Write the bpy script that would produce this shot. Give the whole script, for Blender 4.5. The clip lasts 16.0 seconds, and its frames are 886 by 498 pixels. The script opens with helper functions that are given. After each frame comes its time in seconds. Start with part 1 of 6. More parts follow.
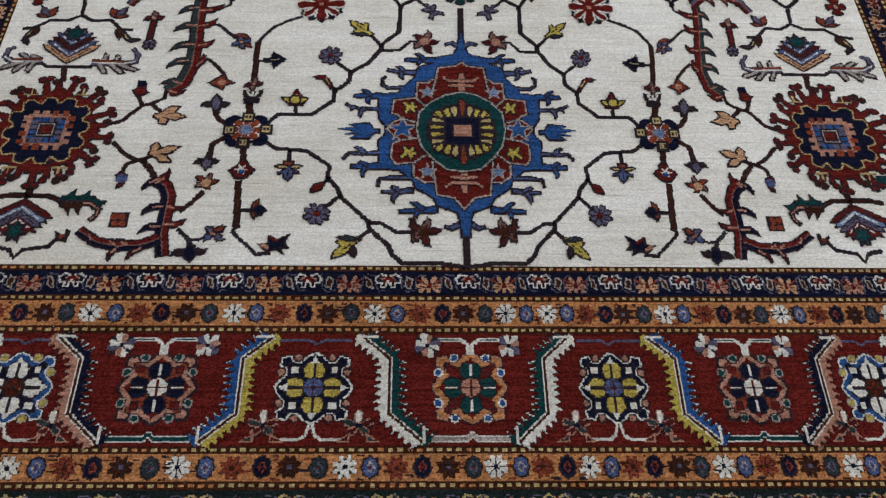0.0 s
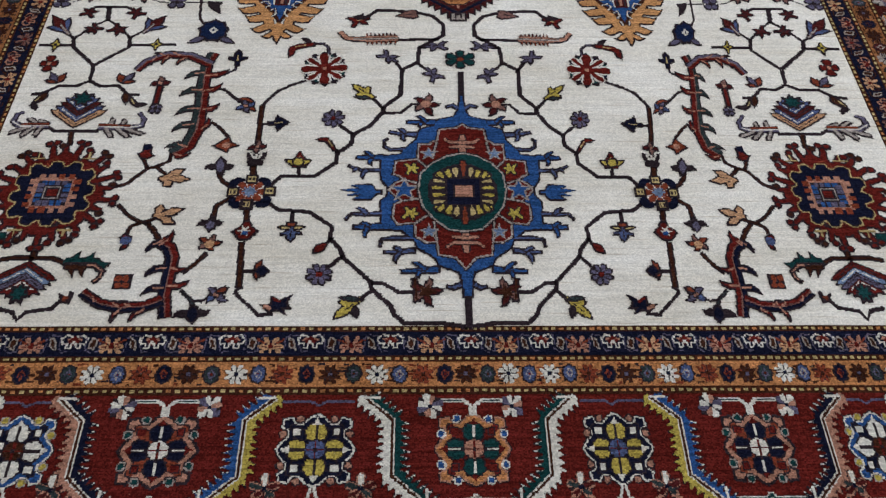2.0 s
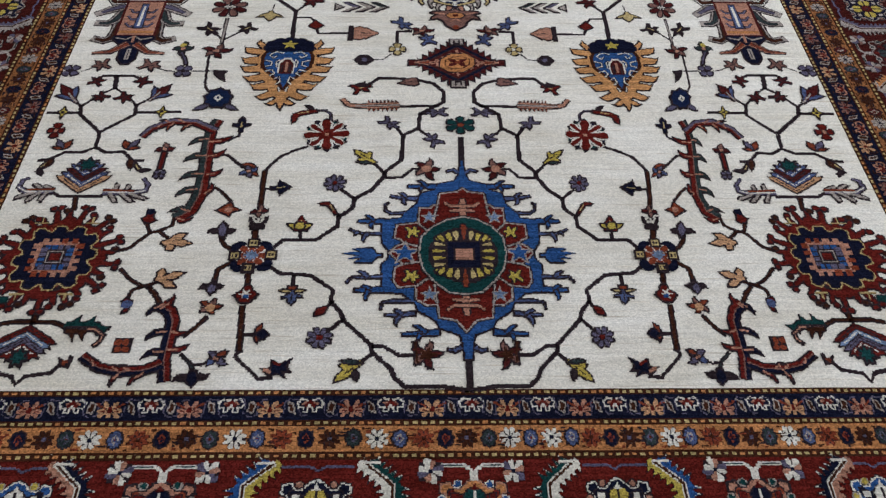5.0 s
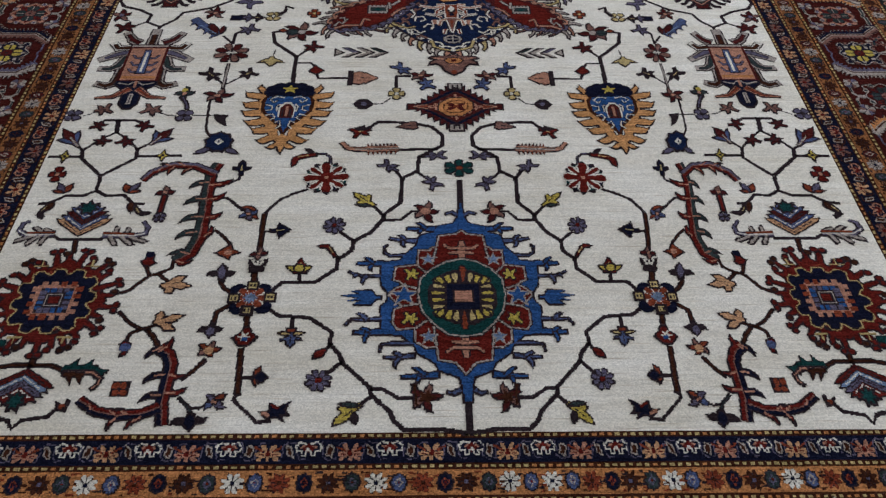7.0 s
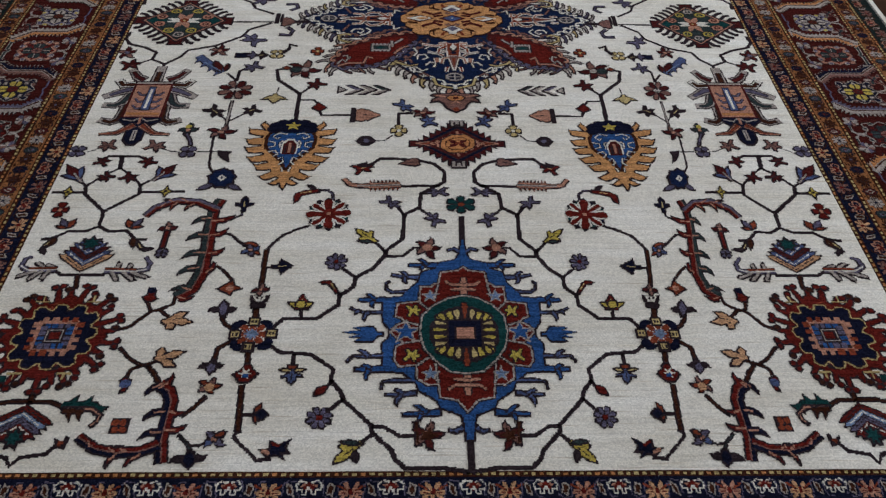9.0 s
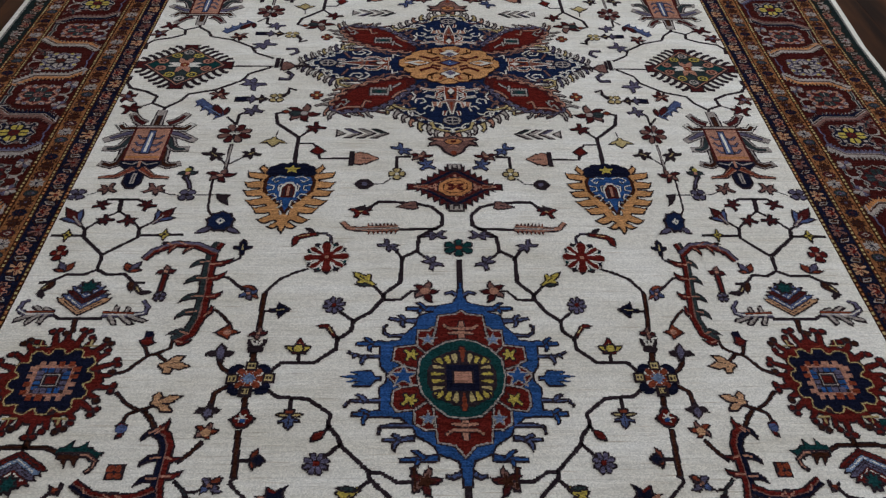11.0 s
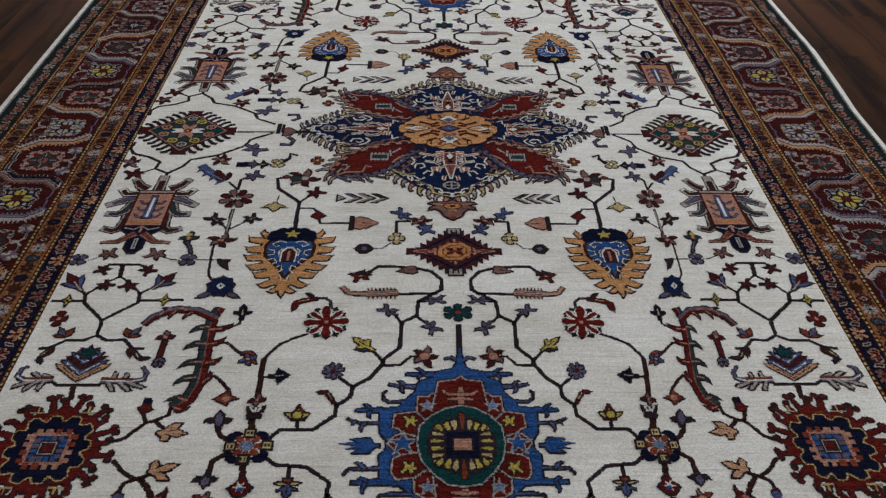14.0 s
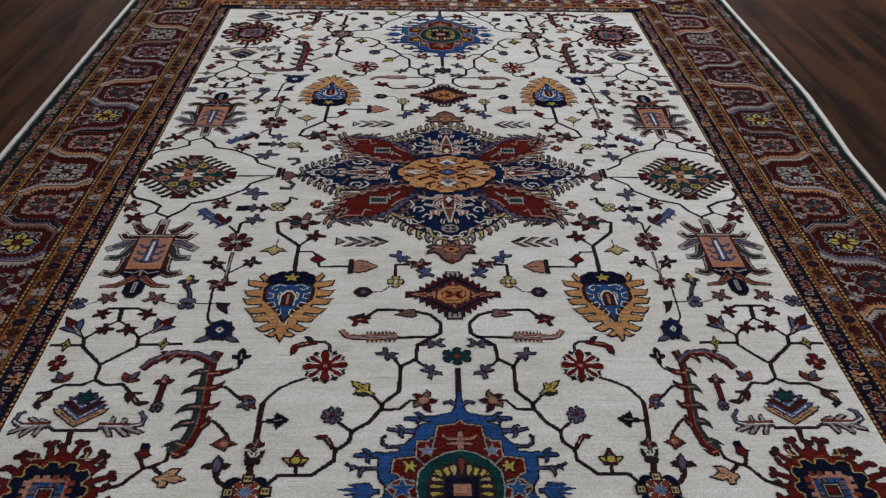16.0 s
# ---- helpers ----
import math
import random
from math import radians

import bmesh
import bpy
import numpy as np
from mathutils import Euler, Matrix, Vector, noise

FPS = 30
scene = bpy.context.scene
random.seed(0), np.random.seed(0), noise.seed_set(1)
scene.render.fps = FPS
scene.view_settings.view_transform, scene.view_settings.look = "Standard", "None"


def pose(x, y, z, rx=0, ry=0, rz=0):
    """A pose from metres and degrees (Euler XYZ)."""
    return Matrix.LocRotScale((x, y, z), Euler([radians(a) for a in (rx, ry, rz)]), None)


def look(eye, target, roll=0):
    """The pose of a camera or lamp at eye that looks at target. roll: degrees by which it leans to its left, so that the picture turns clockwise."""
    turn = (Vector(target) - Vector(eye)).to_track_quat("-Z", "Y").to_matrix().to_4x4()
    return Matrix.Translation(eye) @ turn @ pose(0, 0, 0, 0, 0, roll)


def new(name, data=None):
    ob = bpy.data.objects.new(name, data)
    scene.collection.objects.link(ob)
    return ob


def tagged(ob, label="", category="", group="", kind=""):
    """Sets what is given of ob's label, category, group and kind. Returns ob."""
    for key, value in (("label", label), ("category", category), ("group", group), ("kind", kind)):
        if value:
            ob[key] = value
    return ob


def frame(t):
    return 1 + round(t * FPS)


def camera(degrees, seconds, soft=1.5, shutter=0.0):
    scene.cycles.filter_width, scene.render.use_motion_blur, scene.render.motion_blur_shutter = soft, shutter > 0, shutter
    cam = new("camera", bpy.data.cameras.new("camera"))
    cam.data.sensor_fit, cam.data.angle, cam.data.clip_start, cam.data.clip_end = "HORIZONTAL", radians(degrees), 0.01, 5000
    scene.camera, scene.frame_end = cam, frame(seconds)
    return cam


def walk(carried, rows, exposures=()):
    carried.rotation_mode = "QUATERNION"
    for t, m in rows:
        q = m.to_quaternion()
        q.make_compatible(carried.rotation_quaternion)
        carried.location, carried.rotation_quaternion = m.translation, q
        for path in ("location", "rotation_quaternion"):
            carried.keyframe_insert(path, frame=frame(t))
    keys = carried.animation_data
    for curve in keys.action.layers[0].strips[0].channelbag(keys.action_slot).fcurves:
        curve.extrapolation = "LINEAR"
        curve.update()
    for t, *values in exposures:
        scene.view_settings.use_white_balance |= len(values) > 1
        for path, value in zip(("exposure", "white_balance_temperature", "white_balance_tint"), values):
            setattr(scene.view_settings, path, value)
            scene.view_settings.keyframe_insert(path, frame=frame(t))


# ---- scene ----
cam = camera(53.85, 16.0, soft=1.3)
# seconds, place of the standing camera, degrees it looks down, turns left, leans right
ROWS = [
    (0.0, -0.0913, -2.6125, 1.4090, 56.19, -2.96, -2.75),
    (0.5, -0.0918, -2.6118, 1.4104, 55.34, -2.88, -2.67),
    (1.0, -0.0925, -2.6135, 1.4099, 54.52, -2.84, -2.38),
    (1.5, -0.0919, -2.6118, 1.4152, 52.99, -2.59, -2.16),
    (2.0, -0.0911, -2.6138, 1.4163, 52.38, -2.45, -1.98),
    (2.5, -0.0901, -2.6133, 1.4168, 51.88, -2.25, -1.81),
    (3.0, -0.0919, -2.6136, 1.4172, 51.18, -2.31, -1.88),
    (3.5, -0.0927, -2.6162, 1.4166, 50.47, -2.29, -1.82),
    (4.0, -0.0907, -2.6178, 1.4169, 49.69, -2.16, -1.67),
    (6.5, -0.0850, -2.6252, 1.4147, 45.86, -1.91, -1.26),
    (7.0, -0.0865, -2.6251, 1.4163, 45.23, -1.95, -1.27),
    (7.5, -0.0896, -2.6259, 1.4164, 44.56, -2.03, -1.46),
    (8.0, -0.0909, -2.6254, 1.4159, 43.97, -2.03, -1.43),
    (8.5, -0.0895, -2.6248, 1.4180, 43.51, -1.89, -1.38),
    (9.0, -0.0899, -2.6225, 1.4194, 42.95, -1.84, -1.35),
    (11.5, -0.0900, -2.6177, 1.4356, 39.68, -1.98, -1.42),
    (12.0, -0.0904, -2.6186, 1.4388, 38.93, -1.98, -1.39),
    (12.5, -0.0891, -2.6185, 1.4444, 38.48, -1.91, -1.35),
    (13.0, -0.0885, -2.6186, 1.4466, 37.74, -1.87, -1.26),
    (13.5, -0.0898, -2.6172, 1.4480, 37.13, -1.88, -1.23),
    (14.0, -0.0894, -2.6153, 1.4511, 36.62, -1.86, -1.26),
    (14.5, -0.0897, -2.6147, 1.4537, 35.90, -1.88, -1.33),
    (15.0, -0.0905, -2.6140, 1.4570, 35.15, -1.92, -1.30),
    (15.5, -0.0899, -2.6155, 1.4576, 34.54, -1.90, -1.21),
    (16.0, -0.0905, -2.6177, 1.4600, 33.92, -1.90, -1.17),
]
EXPOSURES = [(0.0, 0.49), (4.0, 0.60), (6.5, 0.24), (9.0, 0.10), (11.5, 0.07), (16.0, 0.06)]
walk(cam, [(t, pose(x, y, z, 0, 0, turn) @ pose(0, 0, 0, 90 - down, 0, 0) @ pose(0, 0, 0, 0, 0, -lean))
           for t, x, y, z, down, turn, lean in ROWS], EXPOSURES)

# ---- light: area lamps added round an unseen room ----
world = bpy.data.worlds.new("sky")
scene.world = world
world.use_nodes = True
sky = world.node_tree.nodes.new("ShaderNodeTexSky")
sky.sky_type, sky.sun_disc, sky.sun_elevation, sky.sun_rotation = "NISHITA", False, radians(35), radians(160)
world.node_tree.links.new(sky.outputs[0], world.node_tree.nodes["Background"].inputs[0])
world.node_tree.nodes["Background"].inputs[1].default_value = 0.1


def fill_light(eye, target, width, height, watts, colour):
    lamp = bpy.data.lights.new("fill_lamp", "AREA")
    lamp.shape, lamp.size, lamp.size_y, lamp.energy, lamp.color = "RECTANGLE", width, height, watts, colour
    ob = new("fill_lamp", lamp)
    ob.matrix_world = look(eye, target)
    return ob


ROOM = (-6.0, 6.0, -4.6, 5.2, 3.0)
# added sources, strengths and tints set to balance the far end and both sides
fill_light((0.0, 5.15, 1.75), (0.0, 0.0, 1.2), 6.0, 2.0, 131, (0.827, 0.90, 1.0))
fill_light((-5.95, 0.2, 1.75), (0.0, 0.2, 0.6), 6.0, 2.0, 112, (0.935, 0.938, 0.955))
fill_light((5.95, 0.2, 1.75), (0.0, 0.2, 0.6), 6.0, 2.0, 246, (0.879, 0.923, 1.0))

# ---- materials ----
def nodes_of(name):
    m = bpy.data.materials.new(name)
    m.use_nodes = True
    nt = m.node_tree
    return m, nt, nt.nodes["Principled BSDF"]


def mapped(nt, scale):
    tc = nt.nodes.new("ShaderNodeTexCoord")
    geo = nt.nodes.new("ShaderNodeNewGeometry")
    mp = nt.nodes.new("ShaderNodeMapping")
    mp.inputs["Scale"].default_value = scale
    nt.links.new(geo.outputs["Position"], mp.inputs["Vector"])
    nt.nodes.remove(tc)
    return mp


def mixed(nt, kind, fac, a, b):
    n = nt.nodes.new("ShaderNodeMix")
    n.data_type, n.blend_type = "RGBA", kind
    for sock, v in ((n.inputs[0], fac), (n.inputs[6], a), (n.inputs[7], b)):
        if isinstance(v, bpy.types.NodeSocket):
            nt.links.new(v, sock)
        else:
            sock.default_value = v
    return n.outputs[2]


def ramp(nt, src, lo, hi, a=0.0, b=1.0):
    n = nt.nodes.new("ShaderNodeMapRange")
    n.inputs[1].default_value, n.inputs[2].default_value = lo, hi
    n.inputs[3].default_value, n.inputs[4].default_value = a, b
    nt.links.new(src, n.inputs[0])
    return n.outputs[0]


def noise_of(nt, scale, size, detail=2.0, rough=0.5):
    n = nt.nodes.new("ShaderNodeTexNoise")
    n.inputs["Scale"].default_value, n.inputs["Detail"].default_value, n.inputs["Roughness"].default_value = size, detail, rough
    nt.links.new(mapped(nt, scale).outputs[0], n.inputs["Vector"])
    return n.outputs[0]


def wool(name, rgb, streak=0.25, fleck=0.3, pale=(0.62, 0.58, 0.5), relief=0.6, weft_on=0.6):
    """Hand-spun wool pile: colour rows across the rug, single knots, stray pale fibres."""
    m, nt, bs = nodes_of(name)
    dark = tuple(c * (1 - 1.3 * streak) for c in rgb) + (1,)
    light = tuple(min(1, c * (1 + 0.8 * streak)) for c in rgb) + (1,)
    rows = noise_of(nt, (8.0, 150.0, 1.0), 1.0, 4.0, 0.72)
    base = mixed(nt, "MIX", ramp(nt, rows, 0.25, 0.75), dark, light)
    # one tone for every knot
    geo = nt.nodes.new("ShaderNodeNewGeometry")
    snap = nt.nodes.new("ShaderNodeVectorMath")
    snap.operation = "SNAP"
    snap.inputs[1].default_value = (0.0030, 0.0026, 1.0)
    nt.links.new(geo.outputs["Position"], snap.inputs[0])
    tone = nt.nodes.new("ShaderNodeTexWhiteNoise")
    tone.noise_dimensions = "2D"
    nt.links.new(snap.outputs[0], tone.inputs["Vector"])
    base = mixed(nt, "MULTIPLY", min(1.0, fleck * 1.5), base, mixed(nt, "MIX", tone.outputs[0], (0.55, 0.55, 0.55, 1), (1.45, 1.45, 1.45, 1)))
    knots = noise_of(nt, (420.0, 420.0, 1.0), 1.0, 2.0, 0.7)
    base = mixed(nt, "MULTIPLY", fleck, base, mixed(nt, "MIX", ramp(nt, knots, 0.3, 0.7), (0.5, 0.5, 0.5, 1), (1.45, 1.45, 1.45, 1)))
    # thin weft shadows
    weft = noise_of(nt, (9.0, 210.0, 1.0), 1.0, 1.0)
    base = mixed(nt, "MULTIPLY", ramp(nt, weft, 0.62, 0.78, 0.0, weft_on), base, (0.66, 0.58, 0.48, 1))
    broad = noise_of(nt, (3.0, 5.0, 1.0), 1.0, 2.0)
    base = mixed(nt, "MULTIPLY", 0.5, base, mixed(nt, "MIX", ramp(nt, broad, 0.3, 0.7), (0.83, 0.80, 0.75, 1), (1.09, 1.09, 1.11, 1)))
    cloud = noise_of(nt, (4.0, 26.0, 1.0), 1.0, 3.0)
    base = mixed(nt, "MULTIPLY", 0.6, base, mixed(nt, "MIX", ramp(nt, cloud, 0.3, 0.7), (0.87, 0.835, 0.77, 1), (1.06, 1.06, 1.07, 1)))
    spots = noise_of(nt, (170.0, 230.0, 1.0), 1.0, 1.0)
    base = mixed(nt, "MIX", ramp(nt, spots, 0.74, 0.84, 0.0, 0.6), base, pale + (1,))
    nt.links.new(base, bs.inputs["Base Color"])
    bs.inputs["Roughness"].default_value = 1.0
    bs.inputs["Specular IOR Level"].default_value = 0.0
    bump = nt.nodes.new("ShaderNodeBump")
    bump.inputs["Strength"].default_value, bump.inputs["Distance"].default_value = relief, 0.002
    ridge = nt.nodes.new("ShaderNodeMath")
    ridge.operation = "ADD"
    nt.links.new(knots, ridge.inputs[0])
    nt.links.new(rows, ridge.inputs[1])
    nt.links.new(ridge.outputs[0], bump.inputs["Height"])
    nt.links.new(bump.outputs[0], bs.inputs["Normal"])
    return m


WOOL = {
    "ivory": wool("ivory_wool", (0.755, 0.732, 0.678), 0.13, 0.22, (0.95, 0.94, 0.92), 0.5, 0.8),
    "white": wool("white_wool", (0.66, 0.64, 0.59), 0.3, 0.35),
    "dark": wool("aubergine_wool", (0.030, 0.021, 0.026), 0.42, 0.66, (0.2, 0.17, 0.16)),
    "navy": wool("navy_wool", (0.0090, 0.0105, 0.0260), 0.42, 0.66, (0.10, 0.11, 0.16)),
    "royal": wool("royal_blue_wool", (0.0105, 0.0185, 0.056), 0.45, 0.66, (0.14, 0.17, 0.3)),
    "blue": wool("blue_wool", (0.026, 0.080, 0.240), 0.50, 0.60, (0.25, 0.33, 0.5)),
    "sky": wool("pale_blue_wool", (0.15, 0.215, 0.35), 0.40, 0.60),
    "lavender": wool("lavender_blue_wool", (0.070, 0.095, 0.205), 0.42, 0.66),
    "mauve": wool("mauve_wool", (0.105, 0.095, 0.155), 0.42, 0.66),
    "red": wool("madder_red_wool", (0.112, 0.0145, 0.0122), 0.45, 0.66, (0.40, 0.16, 0.12)),
    "maroon": wool("maroon_wool", (0.070, 0.014, 0.014), 0.45, 0.66),
    "deep": wool("deep_green_wool", (0.014, 0.021, 0.021), 0.42, 0.66, (0.14, 0.15, 0.14)),
    "brick": wool("brick_wool", (0.20, 0.045, 0.024), 0.42, 0.66),
    "pink": wool("salmon_wool", (0.39, 0.195, 0.14), 0.40, 0.60),
    "orange": wool("amber_wool", (0.46, 0.200, 0.080), 0.42, 0.66),
    # darker copies of the red and amber, with the side borders' shade in them
    "oxblood": wool("shaded_red_wool", (0.052, 0.0110, 0.0100), 0.45, 0.66, (0.22, 0.11, 0.09)),
    "shaded_amber": wool("shaded_amber_wool", (0.262, 0.110, 0.045), 0.45, 0.70, (0.34, 0.22, 0.14)),
    "honey": wool("honey_wool", (0.53, 0.270, 0.115), 0.42, 0.62),
    "rose": wool("faded_rose_wool", (0.190, 0.098, 0.085), 0.42, 0.62),
    "peach": wool("peach_wool", (0.47, 0.27, 0.155), 0.40, 0.60),
    "gold": wool("gold_wool", (0.43, 0.34, 0.075), 0.40, 0.60),
    "ash": wool("ash_wool", (0.34, 0.30, 0.28), 0.40, 0.60),
    "slate": wool("slate_green_wool", (0.030, 0.042, 0.045), 0.42, 0.66, (0.14, 0.16, 0.16)),
    "green": wool("bottle_green_wool", (0.010, 0.046, 0.048), 0.42, 0.66, (0.12, 0.2, 0.2)),
    "brown": wool("brown_wool", (0.050, 0.018, 0.011), 0.42, 0.66),
    "straw": wool("straw_wool", (0.46, 0.36, 0.17), 0.40, 0.60),
}


def dark_wood():
    m, nt, bs = nodes_of("dark_walnut_boards")
    info = nt.nodes.new("ShaderNodeObjectInfo")
    geo = nt.nodes.new("ShaderNodeNewGeometry")
    mp = nt.nodes.new("ShaderNodeMapping")
    mp.inputs["Scale"].default_value = (9.0, 1.0, 1.0)
    nt.links.new(geo.outputs["Position"], mp.inputs["Vector"])
    shift = nt.nodes.new("ShaderNodeVectorMath")
    shift.operation = "ADD"
    comb = nt.nodes.new("ShaderNodeCombineXYZ")
    mul = nt.nodes.new("ShaderNodeMath")
    mul.operation = "MULTIPLY"
    mul.inputs[1].default_value = 37.0
    nt.links.new(info.outputs["Random"], mul.inputs[0])
    nt.links.new(mul.outputs[0], comb.inputs[0])
    nt.links.new(mul.outputs[0], comb.inputs[1])
    nt.links.new(mp.outputs[0], shift.inputs[0])
    nt.links.new(comb.outputs[0], shift.inputs[1])
    n = nt.nodes.new("ShaderNodeTexNoise")
    n.inputs["Scale"].default_value, n.inputs["Detail"].default_value, n.inputs["Distortion"].default_value = 1.0, 5.0, 0.9
    nt.links.new(shift.outputs[0], n.inputs["Vector"])
    base = mixed(nt, "MIX", ramp(nt, n.outputs[0], 0.36, 0.78), (0.014, 0.0064, 0.0036, 1), (0.088, 0.033, 0.012, 1))
    base = mixed(nt, "MULTIPLY", 1.0, base, mixed(nt, "MIX", info.outputs["Random"], (0.92, 0.92, 0.92, 1), (1.06, 1.05, 1.04, 1)))
    nt.links.new(base, bs.inputs["Base Color"])
    bs.inputs["Roughness"].default_value = 0.62
    bs.inputs["Specular IOR Level"].default_value = 0.025
    bump = nt.nodes.new("ShaderNodeBump")
    bump.inputs["Strength"].default_value, bump.inputs["Distance"].default_value = 0.25, 0.001
    nt.links.new(n.outputs[0], bump.inputs["Height"])
    nt.links.new(bump.outputs[0], bs.inputs["Normal"])
    return m


def plaster(name, rgb):
    m, nt, bs = nodes_of(name)
    n = noise_of(nt, (1.5, 1.5, 1.5), 1.0, 4.0)
    base = mixed(nt, "MIX", n, tuple(c * 0.94 for c in rgb) + (1,), tuple(rgb) + (1,))
    nt.links.new(base, bs.inputs["Base Color"])
    bs.inputs["Roughness"].default_value = 0.9
    return m


WOOD = dark_wood()
WALL = plaster("wall_paint", (0.6, 0.58, 0.55))
CEIL = plaster("ceiling_paint", (0.75, 0.75, 0.74))
JOINT, _nt, _bs = nodes_of("floor_joint")
_bs.inputs["Base Color"].default_value = (0.008, 0.005, 0.004, 1)

# ---- drawing pile shapes ----
PILE = 0.012          # height of the rug's ground pile
LEVEL = 0.0005        # each level of figures stands a little prouder
HALF_W, HALF_L = 1.028, 1.717   # the ivory field
hand = random.Random(7)


def ease(v, lo, hi):
    return max(0.0, min(1.0, (v - lo) / (hi - lo)))


# how far the weaver's hand moved the drawing sideways: across the rug, at the near end, before the middle, past it; and a little more beside the sunburst's stem
ACROSS = (-0.35, 0.0, 0.20, 0.32, 0.45, 0.60, 0.66, 0.87, 1.028)
NEAR_SHIFT = (0, .003, -.012, -.024, -.032, -.045, -.052, -.080, -.064)
MIDDLE_SHIFT = (0, .006, .002, -.011, -.016, -.022, -.040, -.068, -.064)
FAR_SHIFT = (0, .010, .008, -.011, -.012, -.030, -.040, -.066, -.054)
WAIST_SHIFT = (0, 0, .004, .001, .011, -.009, -.019, -.014, 0)


def shifted(x, table):
    for i in range(len(ACROSS) - 1):
        if x <= ACROSS[i + 1]:
            return table[i] + (table[i + 1] - table[i]) * ease(x, ACROSS[i], ACROSS[i + 1])
    return table[-1]


def warp(x, y):
    """The slight irregularity of a hand-made rug: its right half is narrower, its far half shorter."""
    edge = max(-HALF_W, min(HALF_W, x))
    f, g = ease(y, -1.25, -1.0), ease(y, -0.2, 0.7)
    d = (shifted(edge, NEAR_SHIFT) * (1 - f) + shifted(edge, MIDDLE_SHIFT) * f) * (1 - g) + shifted(edge, FAR_SHIFT) * g
    d += shifted(edge, WAIST_SHIFT) * ease(y, -1.32, -1.20) * (1 - ease(y, -0.95, -0.80))
    if x > HALF_W:
        x = HALF_W + (x - HALF_W) * (0.965 + 0.065 * ease(y, 0.2, 0.75))
    d_y = 0.013 * ease(x, 0.4, 0.8) * ease(y, -1.0, -0.75) * (1 - ease(y, -0.35, -0.1)) - 0.050 * ease(y, 0.0, 0.40)
    return x + d, y + d_y


KNOT = 0.0024


def closed(poly, step=0.007, rough=0.0007):
    """The subdivided outline as simple loops; a fine one follows the steps of the knots."""
    out = []
    for i, (x0, y0) in enumerate(poly):
        x1, y1 = poly[(i + 1) % len(poly)]
        n = max(1, int(math.hypot(x1 - x0, y1 - y0) / step))
        for k in range(n):
            f = k / n
            out.append((x0 + (x1 - x0) * f, y0 + (y1 - y0) * f))
    if step >= KNOT:
        return [[(x + hand.uniform(-rough, rough), y + hand.uniform(-rough, rough)) for x, y in out]]
    cells = []
    for x, y in out:
        c = (round(x / KNOT), round(y / KNOT))
        if cells and c == cells[-1]:
            continue
        if cells and c[0] != cells[-1][0] and c[1] != cells[-1][1]:
            cells.append((c[0], cells[-1][1]) if hand.random() < .5 else (cells[-1][0], c[1]))
        cells.append(c)
    loops, stack, seen = [], [], {}
    for c in cells:
        if c in seen:
            loop = stack[seen[c]:]
            if len(loop) > 3:
                loops.append(loop)
            for d in loop:
                del seen[d]
            del stack[len(stack) - len(loop):]
        seen[c] = len(stack)
        stack.append(c)
    if len(stack) > 3:
        loops.append(stack)
    return [[(KNOT * x + hand.uniform(-rough, rough), KNOT * y + hand.uniform(-rough, rough)) for x, y in loop] for loop in loops]


def area(poly):
    return 0.5 * sum(a[0] * b[1] - b[0] * a[1] for a, b in zip(poly, poly[1:] + poly[:1]))


def grow(poly, d):
    """The outline moved outwards by d."""
    pts = [p for i, p in enumerate(poly) if math.dist(p, poly[i - 1]) > 1e-5]
    if area(pts) < 0:
        pts = pts[::-1]
    out = []
    for i, (x, y) in enumerate(pts):
        ax, ay = pts[i - 1]
        bx, by = pts[(i + 1) % len(pts)]
        l1, l2 = math.hypot(x - ax, y - ay), math.hypot(bx - x, by - y)
        n1, n2 = ((y - ay) / l1, (ax - x) / l1), ((by - y) / l2, (x - bx) / l2)
        mx, my = n1[0] + n2[0], n1[1] + n2[1]
        k = d / max(0.45, 0.5 * (mx * mx + my * my))
        out.append((x + mx * k, y + my * k))
    return out


def band(pts, w0, w1=None):
    """A stroke along pts, w0 wide at the start and w1 at the end."""
    w1 = w0 if w1 is None else w1
    left, right = [], []
    for i, (x, y) in enumerate(pts):
        a, b = pts[max(0, i - 1)], pts[min(len(pts) - 1, i + 1)]
        if 0 < i < len(pts) - 1:
            la, lb = math.dist(a, (x, y)), math.dist(b, (x, y))
            dx, dy = (x - a[0]) / la + (b[0] - x) / lb, (y - a[1]) / la + (b[1] - y) / lb
        else:
            dx, dy = b[0] - a[0], b[1] - a[1]
        ln = math.hypot(dx, dy) or 1.0
        w = 0.5 * (w0 + (w1 - w0) * i / (len(pts) - 1))
        left.append((x - dy / ln * w, y + dx / ln * w))
        right.append((x + dy / ln * w, y - dx / ln * w))
    return left + right[::-1]


def along(a, b, shape, wide):
    """A shape drawn from (0, 0) to (1, 0) with half widths, laid from a to b; wide in metres."""
    dx, dy = b[0] - a[0], b[1] - a[1]
    ln = math.hypot(dx, dy)
    return [(a[0] + dx * u - dy / ln * v * wide, a[1] + dy * u + dx / ln * v * wide) for u, v in shape]


def both(half):
    """A half outline from (0, v) to (1, v) closed by its mirror image."""
    return half + [(u, -v) for u, v in reversed(half) if v > 1e-6]


def moved(poly, at, turn=0.0, size=1.0, tall=None):
    c, s = math.cos(radians(turn)), math.sin(radians(turn))
    tall = size if tall is None else tall
    return [(at[0] + c * x * size - s * y * tall, at[1] + s * x * size + c * y * tall) for x, y in poly]


